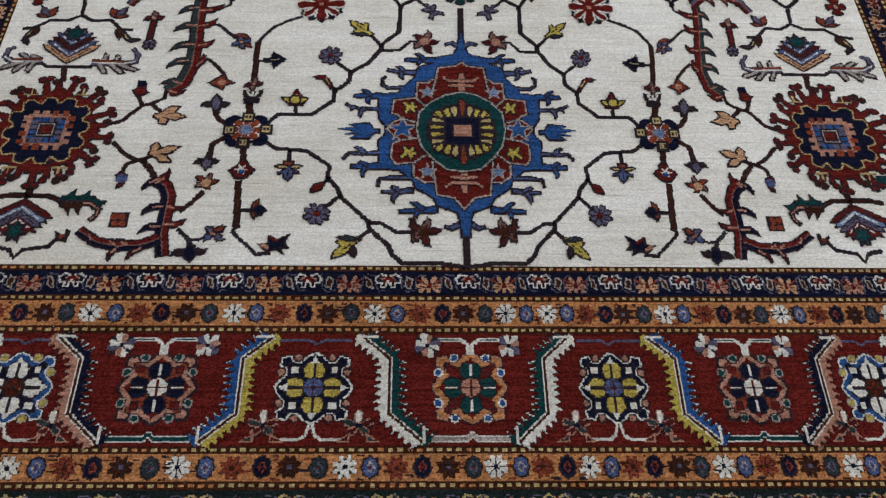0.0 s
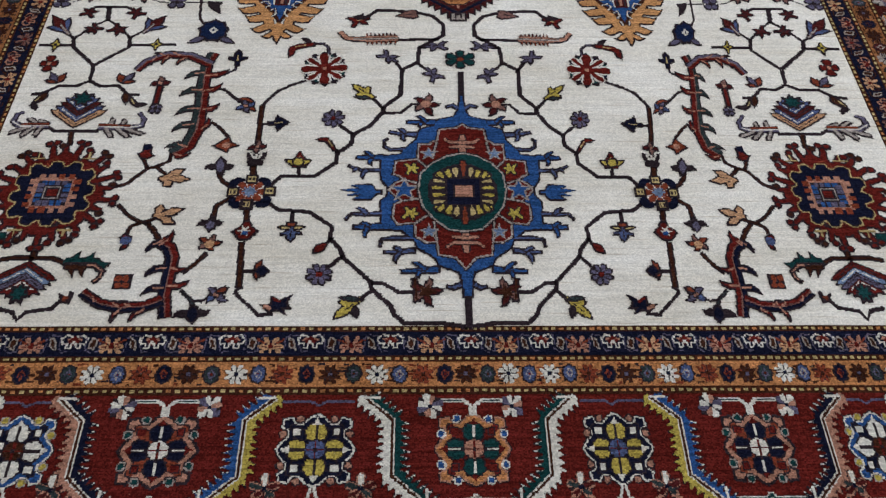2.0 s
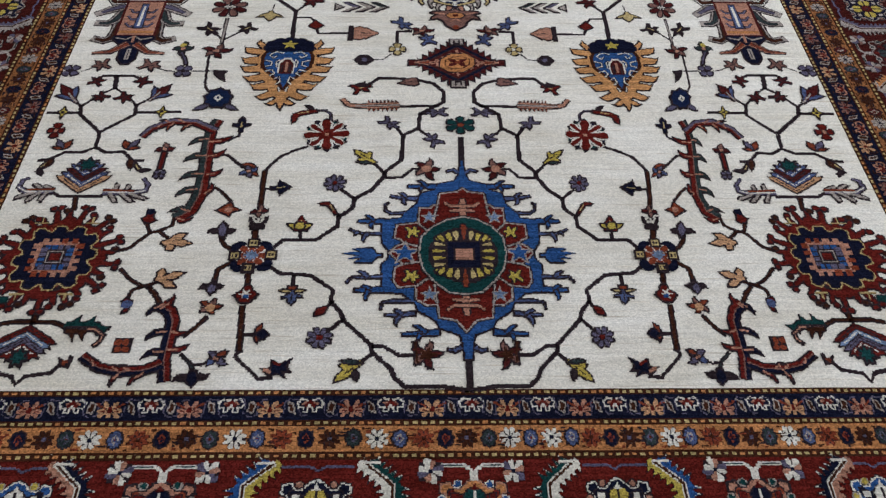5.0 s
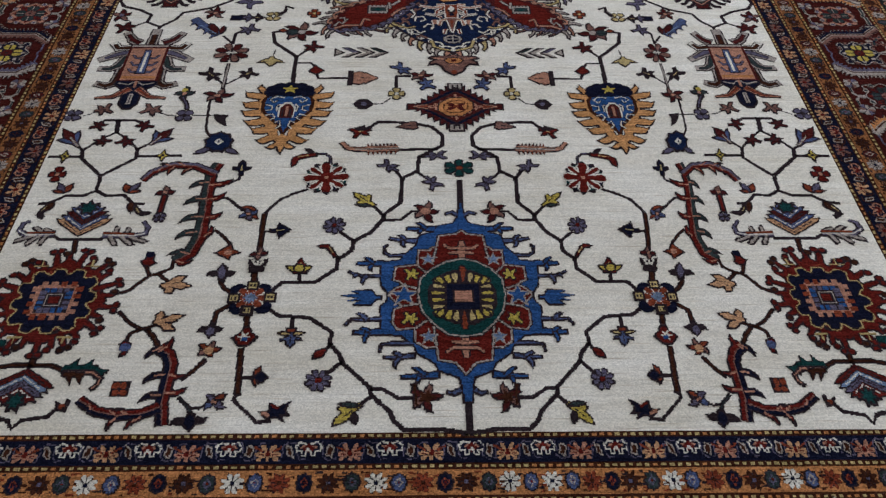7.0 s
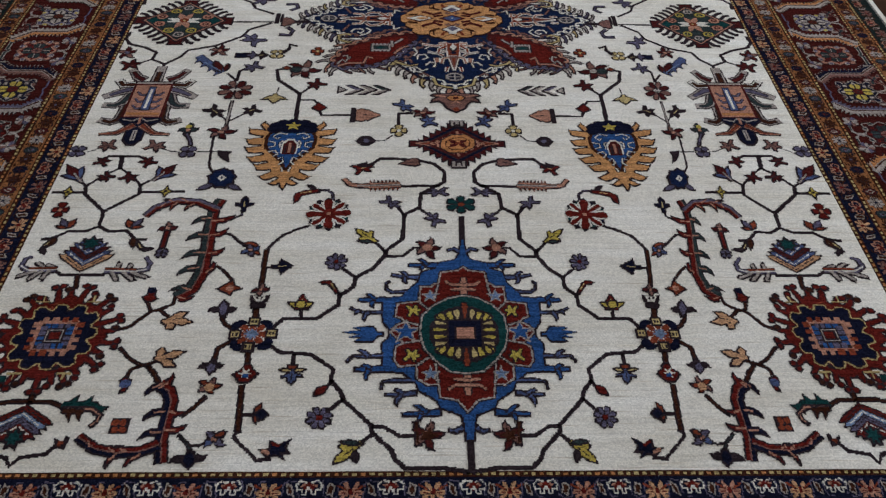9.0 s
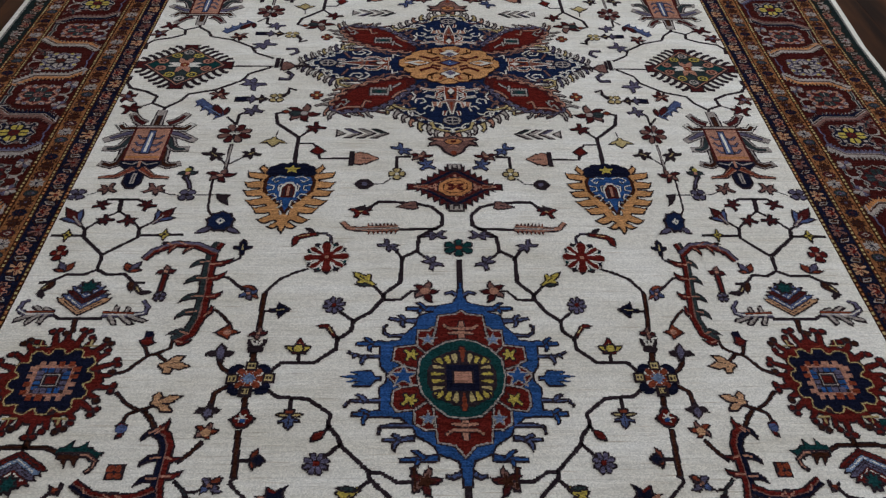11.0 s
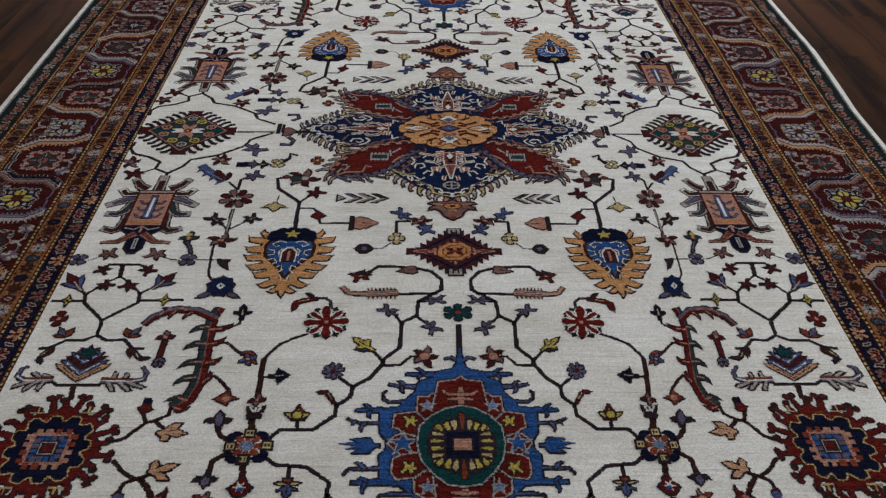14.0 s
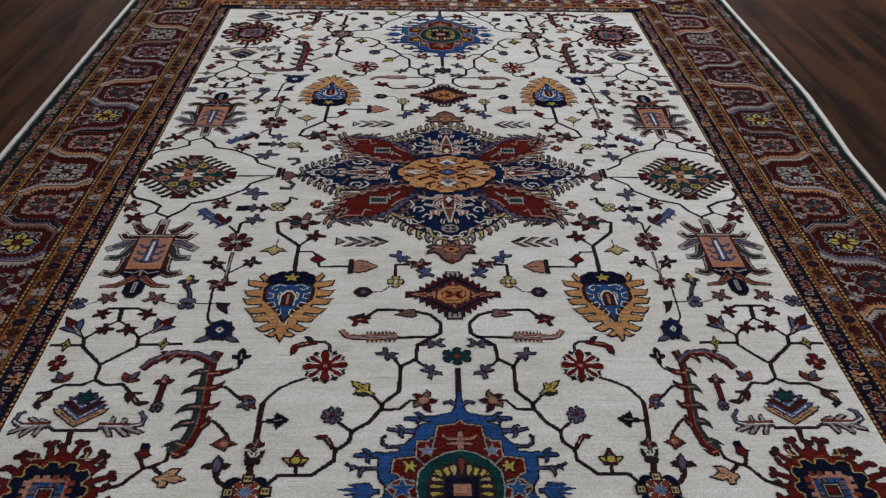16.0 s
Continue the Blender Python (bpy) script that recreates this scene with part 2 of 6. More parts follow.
def disc(at, r, tall=None, n=12, turn=0.0):
    return moved([(math.cos(2 * math.pi * k / n), math.sin(2 * math.pi * k / n)) for k in range(n)], at, turn, r, tall)


def star(at, r, inner, n, tall=None, turn=0.0):
    pts = []
    for k in range(2 * n):
        q = r if k % 2 == 0 else r * inner
        pts.append((q * math.cos(math.pi * k / n), q * math.sin(math.pi * k / n)))
    return moved(pts, at, turn, 1.0, (tall / r) if tall else 1.0)


def rect(at, w, h, turn=0.0):
    return moved([(-w / 2, -h / 2), (w / 2, -h / 2), (w / 2, h / 2), (-w / 2, h / 2)], at, turn)


def flip(poly):
    return [(-x, y) for x, y in poly]


def flop(poly):
    return [(x, -y) for x, y in poly]


def lined(poly, colour, line="dark", w=0.0035, inset=0.0030):
    return [(grow(poly, w - 0.0020), line), (grow(poly, -inset), colour)]


TULIP = both([(0, .12), (.28, .15), (.42, .5), (.55, .5), (.55, .22), (.78, .2), (1, 0)])
FORK = both([(0, .10), (.24, .13), (.20, .5), (.42, .40), (.54, .15), (.82, .5), (1, .40), (.80, .10), (.82, 0)])
DART = both([(0, .1), (.3, .12), (.42, .5), (.62, .3), (.8, .16), (1, 0)])
ALMOND = both([(0, .08), (.2, .35), (.45, .5), (.7, .38), (1, 0)])
CONE = both([(0, .4), (.25, .5), (.45, .36), (.5, .42), (.72, .22), (1, .04)])
PETAL = both([(0, .14), (.45, .42), (.75, .5), (.92, .35), (1, .12)])
HOOK = [(0, .18), (.45, .2), (.7, .3), (.82, .75), (1, .9), (.98, .35), (.88, -.05), (.6, -.22), (0, -.18)]
CHEVRON = [(0, 1), (.36, 1), (1, 0), (.36, -1), (0, -1), (.60, 0)]

SHAPES = {"tulip": TULIP, "fork": FORK, "dart": DART, "almond": ALMOND, "cone": CONE, "petal": PETAL, "hook": HOOK}


def sprig(a, b, wide, colour, kind="tulip", heart=""):
    """A small outlined flower or leaf from its foot a to its tip b."""
    out = lined(along(a, b, SHAPES[kind], wide), colour, "dark", 0.0035, 0.0022)
    if math.dist(a, b) > 0.03 and kind != "almond":
        vein = "straw" if colour in ("navy", "dark", "blue", "red") else "dark"
        p, q = (a[0] + (b[0] - a[0]) * .30, a[1] + (b[1] - a[1]) * .30), (a[0] + (b[0] - a[0]) * .68, a[1] + (b[1] - a[1]) * .68)
        out.append((band([p, q], 0.0034, 0.0020), vein))
    if heart:
        m = (a[0] + (b[0] - a[0]) * 0.5, a[1] + (b[1] - a[1]) * 0.5)
        out.append((disc(m, wide * 0.16), heart))
    return out


def rosette(at, r, petals, colour, heart, tall=None, turn=0.0, second=""):
    """Separate petals round a heart."""
    tall = tall or r
    wide = 3.3 * (r + tall) / 2 / petals
    under, over = [(disc(at, r * .55, tall * .55), "dark")], []
    for k in range(petals):
        q = 2 * math.pi * k / petals + radians(turn)
        d = (math.cos(q), math.sin(q))
        a = (at[0] + d[0] * r * .15, at[1] + d[1] * tall * .15)
        b, c = (at[0] + d[0] * r, at[1] + d[1] * tall), (at[0] + d[0] * (r - .0035), at[1] + d[1] * (tall - .0035))
        under.append((along(a, b, PETAL, wide + 0.004), "dark"))
        over.append((along(a, c, PETAL, max(wide - 0.003, 0.003)), second if second and k % 2 else colour))
    return under + over + [(disc(at, r * 0.28, tall * 0.28), "dark"), (disc(at, r * 0.22, tall * 0.22), heart)]


def saw(pts, w, n, tall, colour, line="dark", side=1, lean=0.5):
    """A stroke with a row of n teeth on one side."""
    out = [(band(pts, w + 0.006), line)]
    total = [0.0]
    for a, b in zip(pts, pts[1:]):
        total.append(total[-1] + math.dist(a, b))
    for k in range(n):
        s = total[-1] * (k + 0.5) / n
        i = next(j for j in range(len(pts) - 1) if total[j + 1] >= s)
        f = (s - total[i]) / (total[i + 1] - total[i])
        (x0, y0), (x1, y1) = pts[i], pts[i + 1]
        ln = math.dist((x0, y0), (x1, y1))
        ux, uy = (x1 - x0) / ln, (y1 - y0) / ln
        x, y = x0 + (x1 - x0) * f, y0 + (y1 - y0) * f
        half = 0.36 * total[-1] / n
        tip = (x + ux * half * 2 * lean - uy * side * (w / 2 + tall), y + uy * half * 2 * lean + ux * side * (w / 2 + tall))
        tooth = [(x - ux * half, y - uy * half), tip, (x + ux * half, y + uy * half)]
        out += [(grow(tooth, 0.003), line), (tooth, colour)]
    return out + [(band(pts, w), colour)]


def scatter(poly, n, colours, seed):
    """Small curls and dashes that fill a lobe."""
    rnd = random.Random(seed)
    xs, ys = [p[0] for p in poly], [p[1] for p in poly]
    out = []
    while len(out) < n:
        x, y = rnd.uniform(min(xs), max(xs)), rnd.uniform(min(ys), max(ys))
        inside = False
        for (x0, y0), (x1, y1) in zip(poly, poly[1:] + poly[:1]):
            if (y0 > y) != (y1 > y) and x < (x1 - x0) * (y - y0) / (y1 - y0) + x0:
                inside = not inside
        if not inside:
            continue
        q, r, c = rnd.uniform(0, 6.28), rnd.uniform(.009, .016), rnd.choice(colours)
        arc = [(x + r * math.cos(q + k * .8), y + r * math.sin(q + k * .8)) for k in range(5)]
        w = rnd.uniform(.0030, .0055)
        out += [(band(arc, w + .006), "dark"), (band(arc, w), c)] if rnd.random() < .5 else [(band(arc, w), c)]
    return out


def leafstar(at, r, n, colour, tall=None, turn=0.0, heart="pink"):
    """A small blossom of blunt, outlined petals that lean to one side."""
    r, tall, n = r * .98, (tall or r) * .98, min(n, 5)
    wide = 2.5 * (r + tall) / 2 / n
    shape = [(0, -.25), (.40, -.46), (.72, -.44), (.98, -.12), (1.10, .36), (.84, .30), (.55, .46), (0, .25)]
    second = {"maroon": "rose", "brick": "rose", "lavender": "mauve"}.get(colour, colour)
    under, over = [], []
    for k in range(n):
        q = 2 * math.pi * (k + hand.uniform(-.12, .12)) / n + radians(turn)
        f = hand.uniform(.88, 1.12)
        tip = (at[0] + r * f * math.cos(q), at[1] + tall * f * math.sin(q))
        short = (at[0] + r * f * .86 * math.cos(q), at[1] + tall * f * .86 * math.sin(q))
        under.append((along(at, tip, shape, wide + .0050), "dark"))
        over.append((along(at, short, shape, max(.005, wide - .003)), second if k % 2 else colour))
    heart = "brick" if colour in ("dark", "brown") else heart
    return under + over + [(disc(at, r * .34, tall * .34, 8), "dark"), (disc(at, r * .22, tall * .22, 8), heart)]


WING = [(0, .06), (.20, .26), (.38, .70), (.62, 1.0), (.60, .62), (.54, .34), (.44, .12), (.2, -.02)]
BUD = both([(0, .10), (.30, .16), (.52, .34), (.72, .26), (1, 0)])


def trefoil(a, b, wide, bud, wings, line="dark"):
    """A small bud between two leaves that curl away from it."""
    out = []
    for s in (1, -1):
        out.append((grow(along(a, b, [(u, s * v) for u, v in WING], wide * .62), .0020), line))
    out.append((grow(along(a, b, BUD, wide * .9), .0020), line))
    for s in (1, -1):
        out.append((grow(along(a, b, [(u, s * v) for u, v in WING], wide * .62), -.0026), wings))
    return out + [(grow(along(a, b, BUD, wide * .9), -.0022), bud)]


def walked(path, n):
    """n points spread along a path, each with its unit direction."""
    total = [0.0]
    for a, b in zip(path, path[1:]):
        total.append(total[-1] + math.dist(a, b))
    for k in range(n):
        s = total[-1] * (k + .5) / n
        i = next(j for j in range(len(path) - 1) if total[j + 1] >= s - 1e-9)
        (x0, y0), (x1, y1) = path[i], path[i + 1]
        ln = math.dist((x0, y0), (x1, y1))
        ux, uy, f = (x1 - x0) / ln, (y1 - y0) / ln, (s - total[i]) / ln
        yield x0 + ux * ln * f, y0 + uy * ln * f, ux, uy, total[-1] / n


def scallop(path, n, tall, colour, w=.0045, side=1, back="dark"):
    """A line of small arches along a path."""
    under, over = [], []
    for x, y, ux, uy, pitch in walked(path, n):
        arc = [(x + ux * pitch * u - uy * side * v * tall, y + uy * pitch * u + ux * side * v * tall)
               for u, v in ((-.5, 0), (-.42, .55), (-.18, .95), (.12, 1), (.36, .7), (.44, .2), (.26, .12), (.16, .42))]
        if back:
            under.append((band(arc, w + .0055), back))
        over.append((band(arc, w), colour))
    return under + over


def claws(path, n, tall, colours, side=1, lean=1.0):
    """A row of n hooked, outlined barbs standing on a path."""
    under, over = [], []
    for k, (x, y, ux, uy, pitch) in enumerate(walked(path, n)):
        h, q = tall * hand.uniform(.85, 1.15), lean * tall * .55
        barb = [(x + ux * u * pitch + ux * v * q - uy * side * v * h, y + uy * u * pitch + uy * v * q + ux * side * v * h)
                for u, v in ((-.46, -.4), (-.34, .30), (-.12, .74), (.30, 1), (.46, .74), (.14, .56), (.12, .25), (.34, -.4))]
        under.append((grow(barb, .0022), "dark"))
        over.append((grow(barb, -.0024), colours[k % len(colours)]))
    return under + over


def quill(path, w, colour, core="ash", tip=.006):
    """A stiff leaf: dark outline, pale rim and a coloured core along its length."""
    b, a = path[-1], path[-2]
    short = path[:-1] + [(a[0] + (b[0] - a[0]) * .70, a[1] + (b[1] - a[1]) * .70)]
    return [(band(path, w + .009, tip + .006), "dark"), (band(path, w, tip), core), (band(short, w * .70, tip * .70), "dark"), (band(short, w * .46, tip * .40), colour)]


# ---- building objects ----
def part(name, bm_data, materials, parent=None, label=""):
    me = bpy.data.meshes.new(name)
    verts, faces, slots = bm_data
    me.from_pydata(verts, [], faces)
    for m in materials:
        me.materials.append(m)
    me.polygons.foreach_set("material_index", slots)
    ob = new(name, me)
    if parent:
        ob.parent = parent
    if label:
        ob["label"] = label
    return ob


def pile(items, z0, place=lambda x, y: (x, y), anchor=(0, 0), step=0.0052):
    """Meshes of the shapes, each standing on the ground pile."""
    verts, faces, slots, mats = [], [], [], []
    for i, (poly, colour) in enumerate(items):
        m = WOOL[colour]
        if m not in mats:
            mats.append(m)
        z = z0 + LEVEL * (i + 1) / (len(items) + 1)
        for loop in closed(list(poly), step):
            pts = [place(*p) for p in loop]
            n, b = len(pts), len(verts)
            verts += [(x - anchor[0], y - anchor[1], z) for x, y in pts]
            verts += [(x - anchor[0], y - anchor[1], PILE - 0.001) for x, y in pts]
            order = list(range(b, b + n))
            up = area(pts) > 0
            faces.append(order if up else order[::-1])
            slots.append(mats.index(m))
            for k in range(n):
                j = (k + 1) % n
                faces.append((b + j, b + k, b + n + k, b + n + j) if up else (b + k, b + j, b + n + j, b + n + k))
                slots.append(mats.index(m))
    return (verts, faces, slots), mats


def motif(name, items, where="4", level=0, parent=None, label="", swap=None):
    """A woven figure and its mirror images: "4" in every quarter, "y" near and far, "x" on both sides, "1" once."""
    made = []
    signs = {"4": ((1, 1), (-1, 1), (1, -1), (-1, -1)), "y": ((1, 1), (1, -1)), "x": ((1, 1), (-1, 1)), "1": ((1, 1),)}[where]
    xs, ys = [p[0] for it in items for p in it[0]], [p[1] for it in items for p in it[0]]
    mid = ((min(xs) + max(xs)) / 2, (min(ys) + max(ys)) / 2)
    for j, (sx, sy) in enumerate(signs):
        anchor = warp(sx * mid[0], sy * mid[1])
        over = parent[j % len(parent)] if parent else rug
        use = items
        if swap and sx < 0:
            use = [(p, swap.get(c, c)) for p, c in items]
        data, mats = pile(use, PILE + level * LEVEL, lambda x, y: warp(sx * x, sy * y), anchor, 0.0022 if anchor[1] < 0.15 else 0.0060)
        ob = part(name, data, mats, over, label)
        ox, oy = (over.get("at_x", 0.0), over.get("at_y", 0.0)) if over is not rug else (0.0, 0.0)
        ob.location = (anchor[0] - ox, anchor[1] - oy, 0)
        ob["at_x"], ob["at_y"] = anchor[0], anchor[1]
        made.append(ob)
    return made


def boxes(name, lo, hi, material, parent=None, label="", bevel=0.0):
    bm = bmesh.new()
    bmesh.ops.create_cube(bm, size=1.0, matrix=Matrix.Translation([(a + b) / 2 for a, b in zip(lo, hi)]) @ Matrix.Diagonal([b - a for a, b in zip(lo, hi)] + [1]))
    if bevel:
        bmesh.ops.bevel(bm, geom=bm.edges[:], offset=bevel, segments=1, affect="EDGES")
    me = bpy.data.meshes.new(name)
    bm.to_mesh(me)
    bm.free()
    me.materials.append(material)
    ob = new(name, me)
    if parent:
        ob.parent = parent
    if label:
        ob["label"] = label
    return ob

# ---- the room: walls and ceiling are unseen, added round the floor ----
X0, X1, Y0, Y1, H = ROOM
boxes("floor", (X0, Y0, -0.12), (X1, Y1, -0.006), JOINT)
tagged(bpy.data.objects["floor"], "dark walnut plank floor with a satin sheen", "floor", kind="structure")


def wall_with_opening(name, a, b, across, hole, thick=0.2):
    """An unseen wall along x (across "y") or y with an opening for an added lamp: lo, hi, sill, head."""
    wall = new(name)
    tagged(wall, "unseen plain wall with an opening for an added lamp", "wall", kind="structure")
    lo, hi, sill, head = hole
    for p0, p1, z0, z1 in ((a[0], lo, 0, H), (hi, a[1], 0, H), (lo, hi, 0, sill), (lo, hi, head, H)):
        if across == "y":
            boxes("wall_panel", (p0, b, z0 - 0.1), (p1, b + thick, z1), WALL, wall)
        else:
            boxes("wall_panel", (b, p0, z0 - 0.1), (b + thick, p1, z1), WALL, wall)
    return wall


wall_with_opening("wall_north", (X0, X1), Y1, "y", (-3.0, 3.0, 0.75, 2.75))
wall_with_opening("wall_west", (Y0, Y1), X0 - 0.2, "x", (-2.8, 3.2, 0.75, 2.75))
wall_with_opening("wall_east", (Y0, Y1), X1, "x", (-2.8, 3.2, 0.75, 2.75))
south = boxes("wall_south", (X0 - 0.2, Y0 - 0.2, -0.1), (X1 + 0.2, Y0, H), WALL)
tagged(south, "plain painted wall behind the viewer", "wall", kind="structure")
ceiling = boxes("ceiling", (X0 - 0.2, Y0 - 0.2, H), (X1 + 0.2, Y1 + 0.2, H + 0.15), CEIL)
tagged(ceiling, "plain white painted ceiling", "ceiling", kind="structure")

# ---- the rug: ground and border stripes ----
rug = tagged(new("rug"), "hand-knotted ivory wool rug with blossoms and red border on wood floor", "rug")

# offsets from the field's edge: start, end, colour
STRIPES = [
    ("dotted_stripe", 0.000, 0.013, "brown"), ("guard_band", 0.013, 0.065, "navy"), ("dotted_stripe", 0.065, 0.078, "brown"),
    ("guard_band", 0.078, 0.130, "orange"), ("dotted_stripe", 0.130, 0.146, "brown"), ("main_border", 0.146, 0.358, "red"),
    ("dotted_stripe", 0.358, 0.371, "brown"), ("guard_band", 0.371, 0.418, "orange"), ("dotted_stripe", 0.418, 0.432, "brown"),
    ("guard_band", 0.432, 0.497, "deep"), ("dotted_stripe", 0.497, 0.506, "slate")]


def slab(name, poly, colour, top, label=""):
    data, mats = pile([(poly, colour)], top - LEVEL / 2, warp, step=0.05)
    verts = [(x, y, 0.001 if z < PILE - 0.0005 else z) for x, y, z in data[0]]
    return part(name, (verts, data[1], data[2]), mats, rug, label)


slab("field", [(-HALF_W, -HALF_L), (HALF_W, -HALF_L), (HALF_W, HALF_L), (-HALF_W, HALF_L)], "ivory", PILE, "ivory wool ground")
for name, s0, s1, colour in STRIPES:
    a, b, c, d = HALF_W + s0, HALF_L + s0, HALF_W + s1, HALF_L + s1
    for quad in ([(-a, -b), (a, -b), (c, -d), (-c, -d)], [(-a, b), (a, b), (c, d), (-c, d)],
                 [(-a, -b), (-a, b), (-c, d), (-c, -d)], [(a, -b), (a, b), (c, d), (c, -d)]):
        # the long sides' shade is put into darker border wools
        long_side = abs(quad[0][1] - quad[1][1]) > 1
        slab(name, quad, {"red": "oxblood", "orange": "shaded_amber"}.get(colour, colour) if long_side else colour, PILE)
# pale cotton edge
E_IN, E_OUT = 0.506, 0.534
a, b, c, d = HALF_W + E_IN, HALF_L + E_IN, HALF_W + E_OUT, HALF_L + E_OUT
for quad in ([(-a, -b), (a, -b), (c, -d), (-c, -d)], [(-a, b), (a, b), (c, d), (-c, d)],
             [(-a, -b), (-a, b), (-c, d), (-c, -d)], [(a, -b), (a, b), (c, d), (c, -d)]):
    slab("selvedge", quad, "ivory", PILE - 0.003, "pale cotton edge binding")

# ---- woven figures of the field, drawn for one quarter and mirrored ----
def vine(pts, w=0.010, colour="dark", where="4"):
    items = [(band(pts, w), colour)] if colour == "dark" else lined(band(pts, w), colour, "dark", 0.0028)
    return motif("vine", items, where, 0)


def bloom(a, b, wide, colour, kind="tulip", heart="", where="4"):
    return motif("flower" if kind != "almond" else "leaf", sprig(a, b, wide, colour, kind, heart), where, 2)


# long angular vine from the stem foot past the rosette and up to the small diamond
vine([(-0.001, -1.721), (-0.047, -1.712), (-0.123, -1.711), (-0.142, -1.692), (-0.150, -1.671), (-0.188, -1.632), (-0.190, -1.615), (-0.248, -1.553), (-0.254, -1.533),
      (-0.276, -1.505), (-0.274, -1.475), (-0.323, -1.435), (-0.388, -1.429), (-0.415, -1.408)], 0.0105)
vine([(-0.422, -1.375), (-0.392, -1.335), (-0.320, -1.334), (-0.276, -1.293), (-0.275, -1.264), (-0.247, -1.238), (-0.243, -1.206), (-0.206, -1.178), (-0.179, -1.133),
      (-0.179, -1.119), (-0.141, -1.076), (-0.138, -0.986), (-0.102, -0.960), (-0.098, -0.905), (-0.065, -0.878), (-0.040, -0.859), (-0.038, -0.817), (-0.064, -0.781),
      (-0.110, -0.765), (-0.163, -0.760), (-0.205, -0.760), (-0.229, -0.787), (-0.251, -0.804)], 0.0115)
vine([(-0.050, -0.873), (-0.160, -0.876)], 0.010)
for twig in ([(-0.190, -1.618), (-0.166, -1.618), (-0.135, -1.640), (-0.104, -1.639)], [(-0.188, -1.635), (-0.210, -1.658)], [(-0.248, -1.550), (-0.282, -1.587)],
             [(-0.273, -1.503), (-0.286, -1.526)], [(-0.358, -1.432), (-0.356, -1.475)], [(-0.138, -0.990), (-0.159, -0.951)], [(-0.102, -0.964), (-0.072, -0.996)],
             [(-0.098, -0.905), (-0.067, -0.903)], [(-0.179, -1.123), (-0.204, -1.088)], [(-0.178, -1.137), (-0.139, -1.137), (-0.115, -1.108), (-0.095, -1.108)],
             [(-0.243, -1.207), (-0.277, -1.176)], [(-0.275, -1.264), (-0.287, -1.245)], [(-0.354, -1.332), (-0.357, -1.307)]):
    vine(twig, 0.009)
motif("flower", leafstar((-0.084, -1.638), 0.034, 6, "maroon", 0.034, 0) + [(star((-0.081, -1.638), 0.020, 0.5, 5), "brown")], "4", 2)
motif("leaf", lined(band([(-0.105, -1.606), (-0.102, -1.629), (-0.099, -1.661)], 0.011), "brown", "dark"), "4", 2)
motif("flower", sprig((-0.206, -1.653), (-0.258, -1.702), 0.046, "gold", "tulip") + sprig((-0.208, -1.658), (-0.249, -1.652), 0.014, "slate", "almond")
      + sprig((-0.220, -1.673), (-0.214, -1.700), 0.016, "dark", "almond"), "4", 2)
motif("flower", rosette((-0.292, -1.597), 0.028, 8, "mauve", "red", 0.028, 20), "4", 2)
bloom((-0.283, -1.519), (-0.308, -1.544), 0.022, "red", "almond")
motif("flower", lined(rect((-0.357, -1.475), 0.020, 0.024), "brick") + sprig((-0.357, -1.475), (-0.355, -1.514), 0.044, "lavender", "tulip")
      + sprig((-0.358, -1.480), (-0.387, -1.475), 0.010, "straw", "almond") + sprig((-0.353, -1.480), (-0.329, -1.475), 0.010, "straw", "almond"), "4", 2)
bloom((-0.151, -0.960), (-0.193, -0.925), 0.036, "mauve", "fork")
bloom((-0.081, -0.981), (-0.051, -1.027), 0.038, "mauve", "fork")
bloom((-0.085, -0.903), (-0.028, -0.896), 0.034, "mauve", "fork")
motif("flower", sprig((-0.201, -1.088), (-0.255, -1.040), 0.042, "gold", "tulip") + sprig((-0.209, -1.088), (-0.247, -1.084), 0.012, "slate", "almond"), "4", 2)
motif("flower", leafstar((-0.082, -1.108), 0.032, 6, "maroon", 0.038, 0) + [(disc((-0.082, -1.108), 0.012), "pink")], "4", 2)
motif("flower", rosette((-0.291, -1.156), 0.027, 8, "mauve", "red", 0.030, 10), "4", 2)
bloom((-0.281, -1.259), (-0.304, -1.213), 0.024, "red", "hook")
motif("flower", sprig((-0.355, -1.309), (-0.357, -1.262), 0.036, "red", "cone") + sprig((-0.357, -1.302), (-0.387, -1.286), 0.016, "gold", "almond")
      + sprig((-0.357, -1.302), (-0.330, -1.287), 0.016, "gold", "almond") + lined(disc((-0.358, -1.293), 0.013), "gold"), "4", 3)
# barbed feather leaf beside the diamond
spine = [(-0.293, -0.847), (-0.277, -0.870), (-0.258, -0.875), (-0.228, -0.875), (-0.150, -0.871)]
motif("feather_leaf", saw(spine[3:], .018, 8, .013, "brick", "dark", 1, -.4) + saw(spine[3:], .018, 7, .013, "brick", "dark", -1, -.4)
      + [(band(spine, .016, .022), "dark"), (band(spine[:4], .009, .015), "pink"), (band(spine[3:], .022, .018), "pink"), (band(spine[2:], .0085), "dark"), (band(spine[2:], .0045), "ash")], "4", 2)
bloom((-0.103, -0.772), (-0.156, -0.782), 0.036, "rose", "cone")
motif("flower", sprig((-0.222, -0.792), (-0.274, -0.811), 0.044, "red", "fork") + sprig((-0.229, -0.792), (-0.263, -0.787), 0.018, "dark", "almond"), "4", 2)

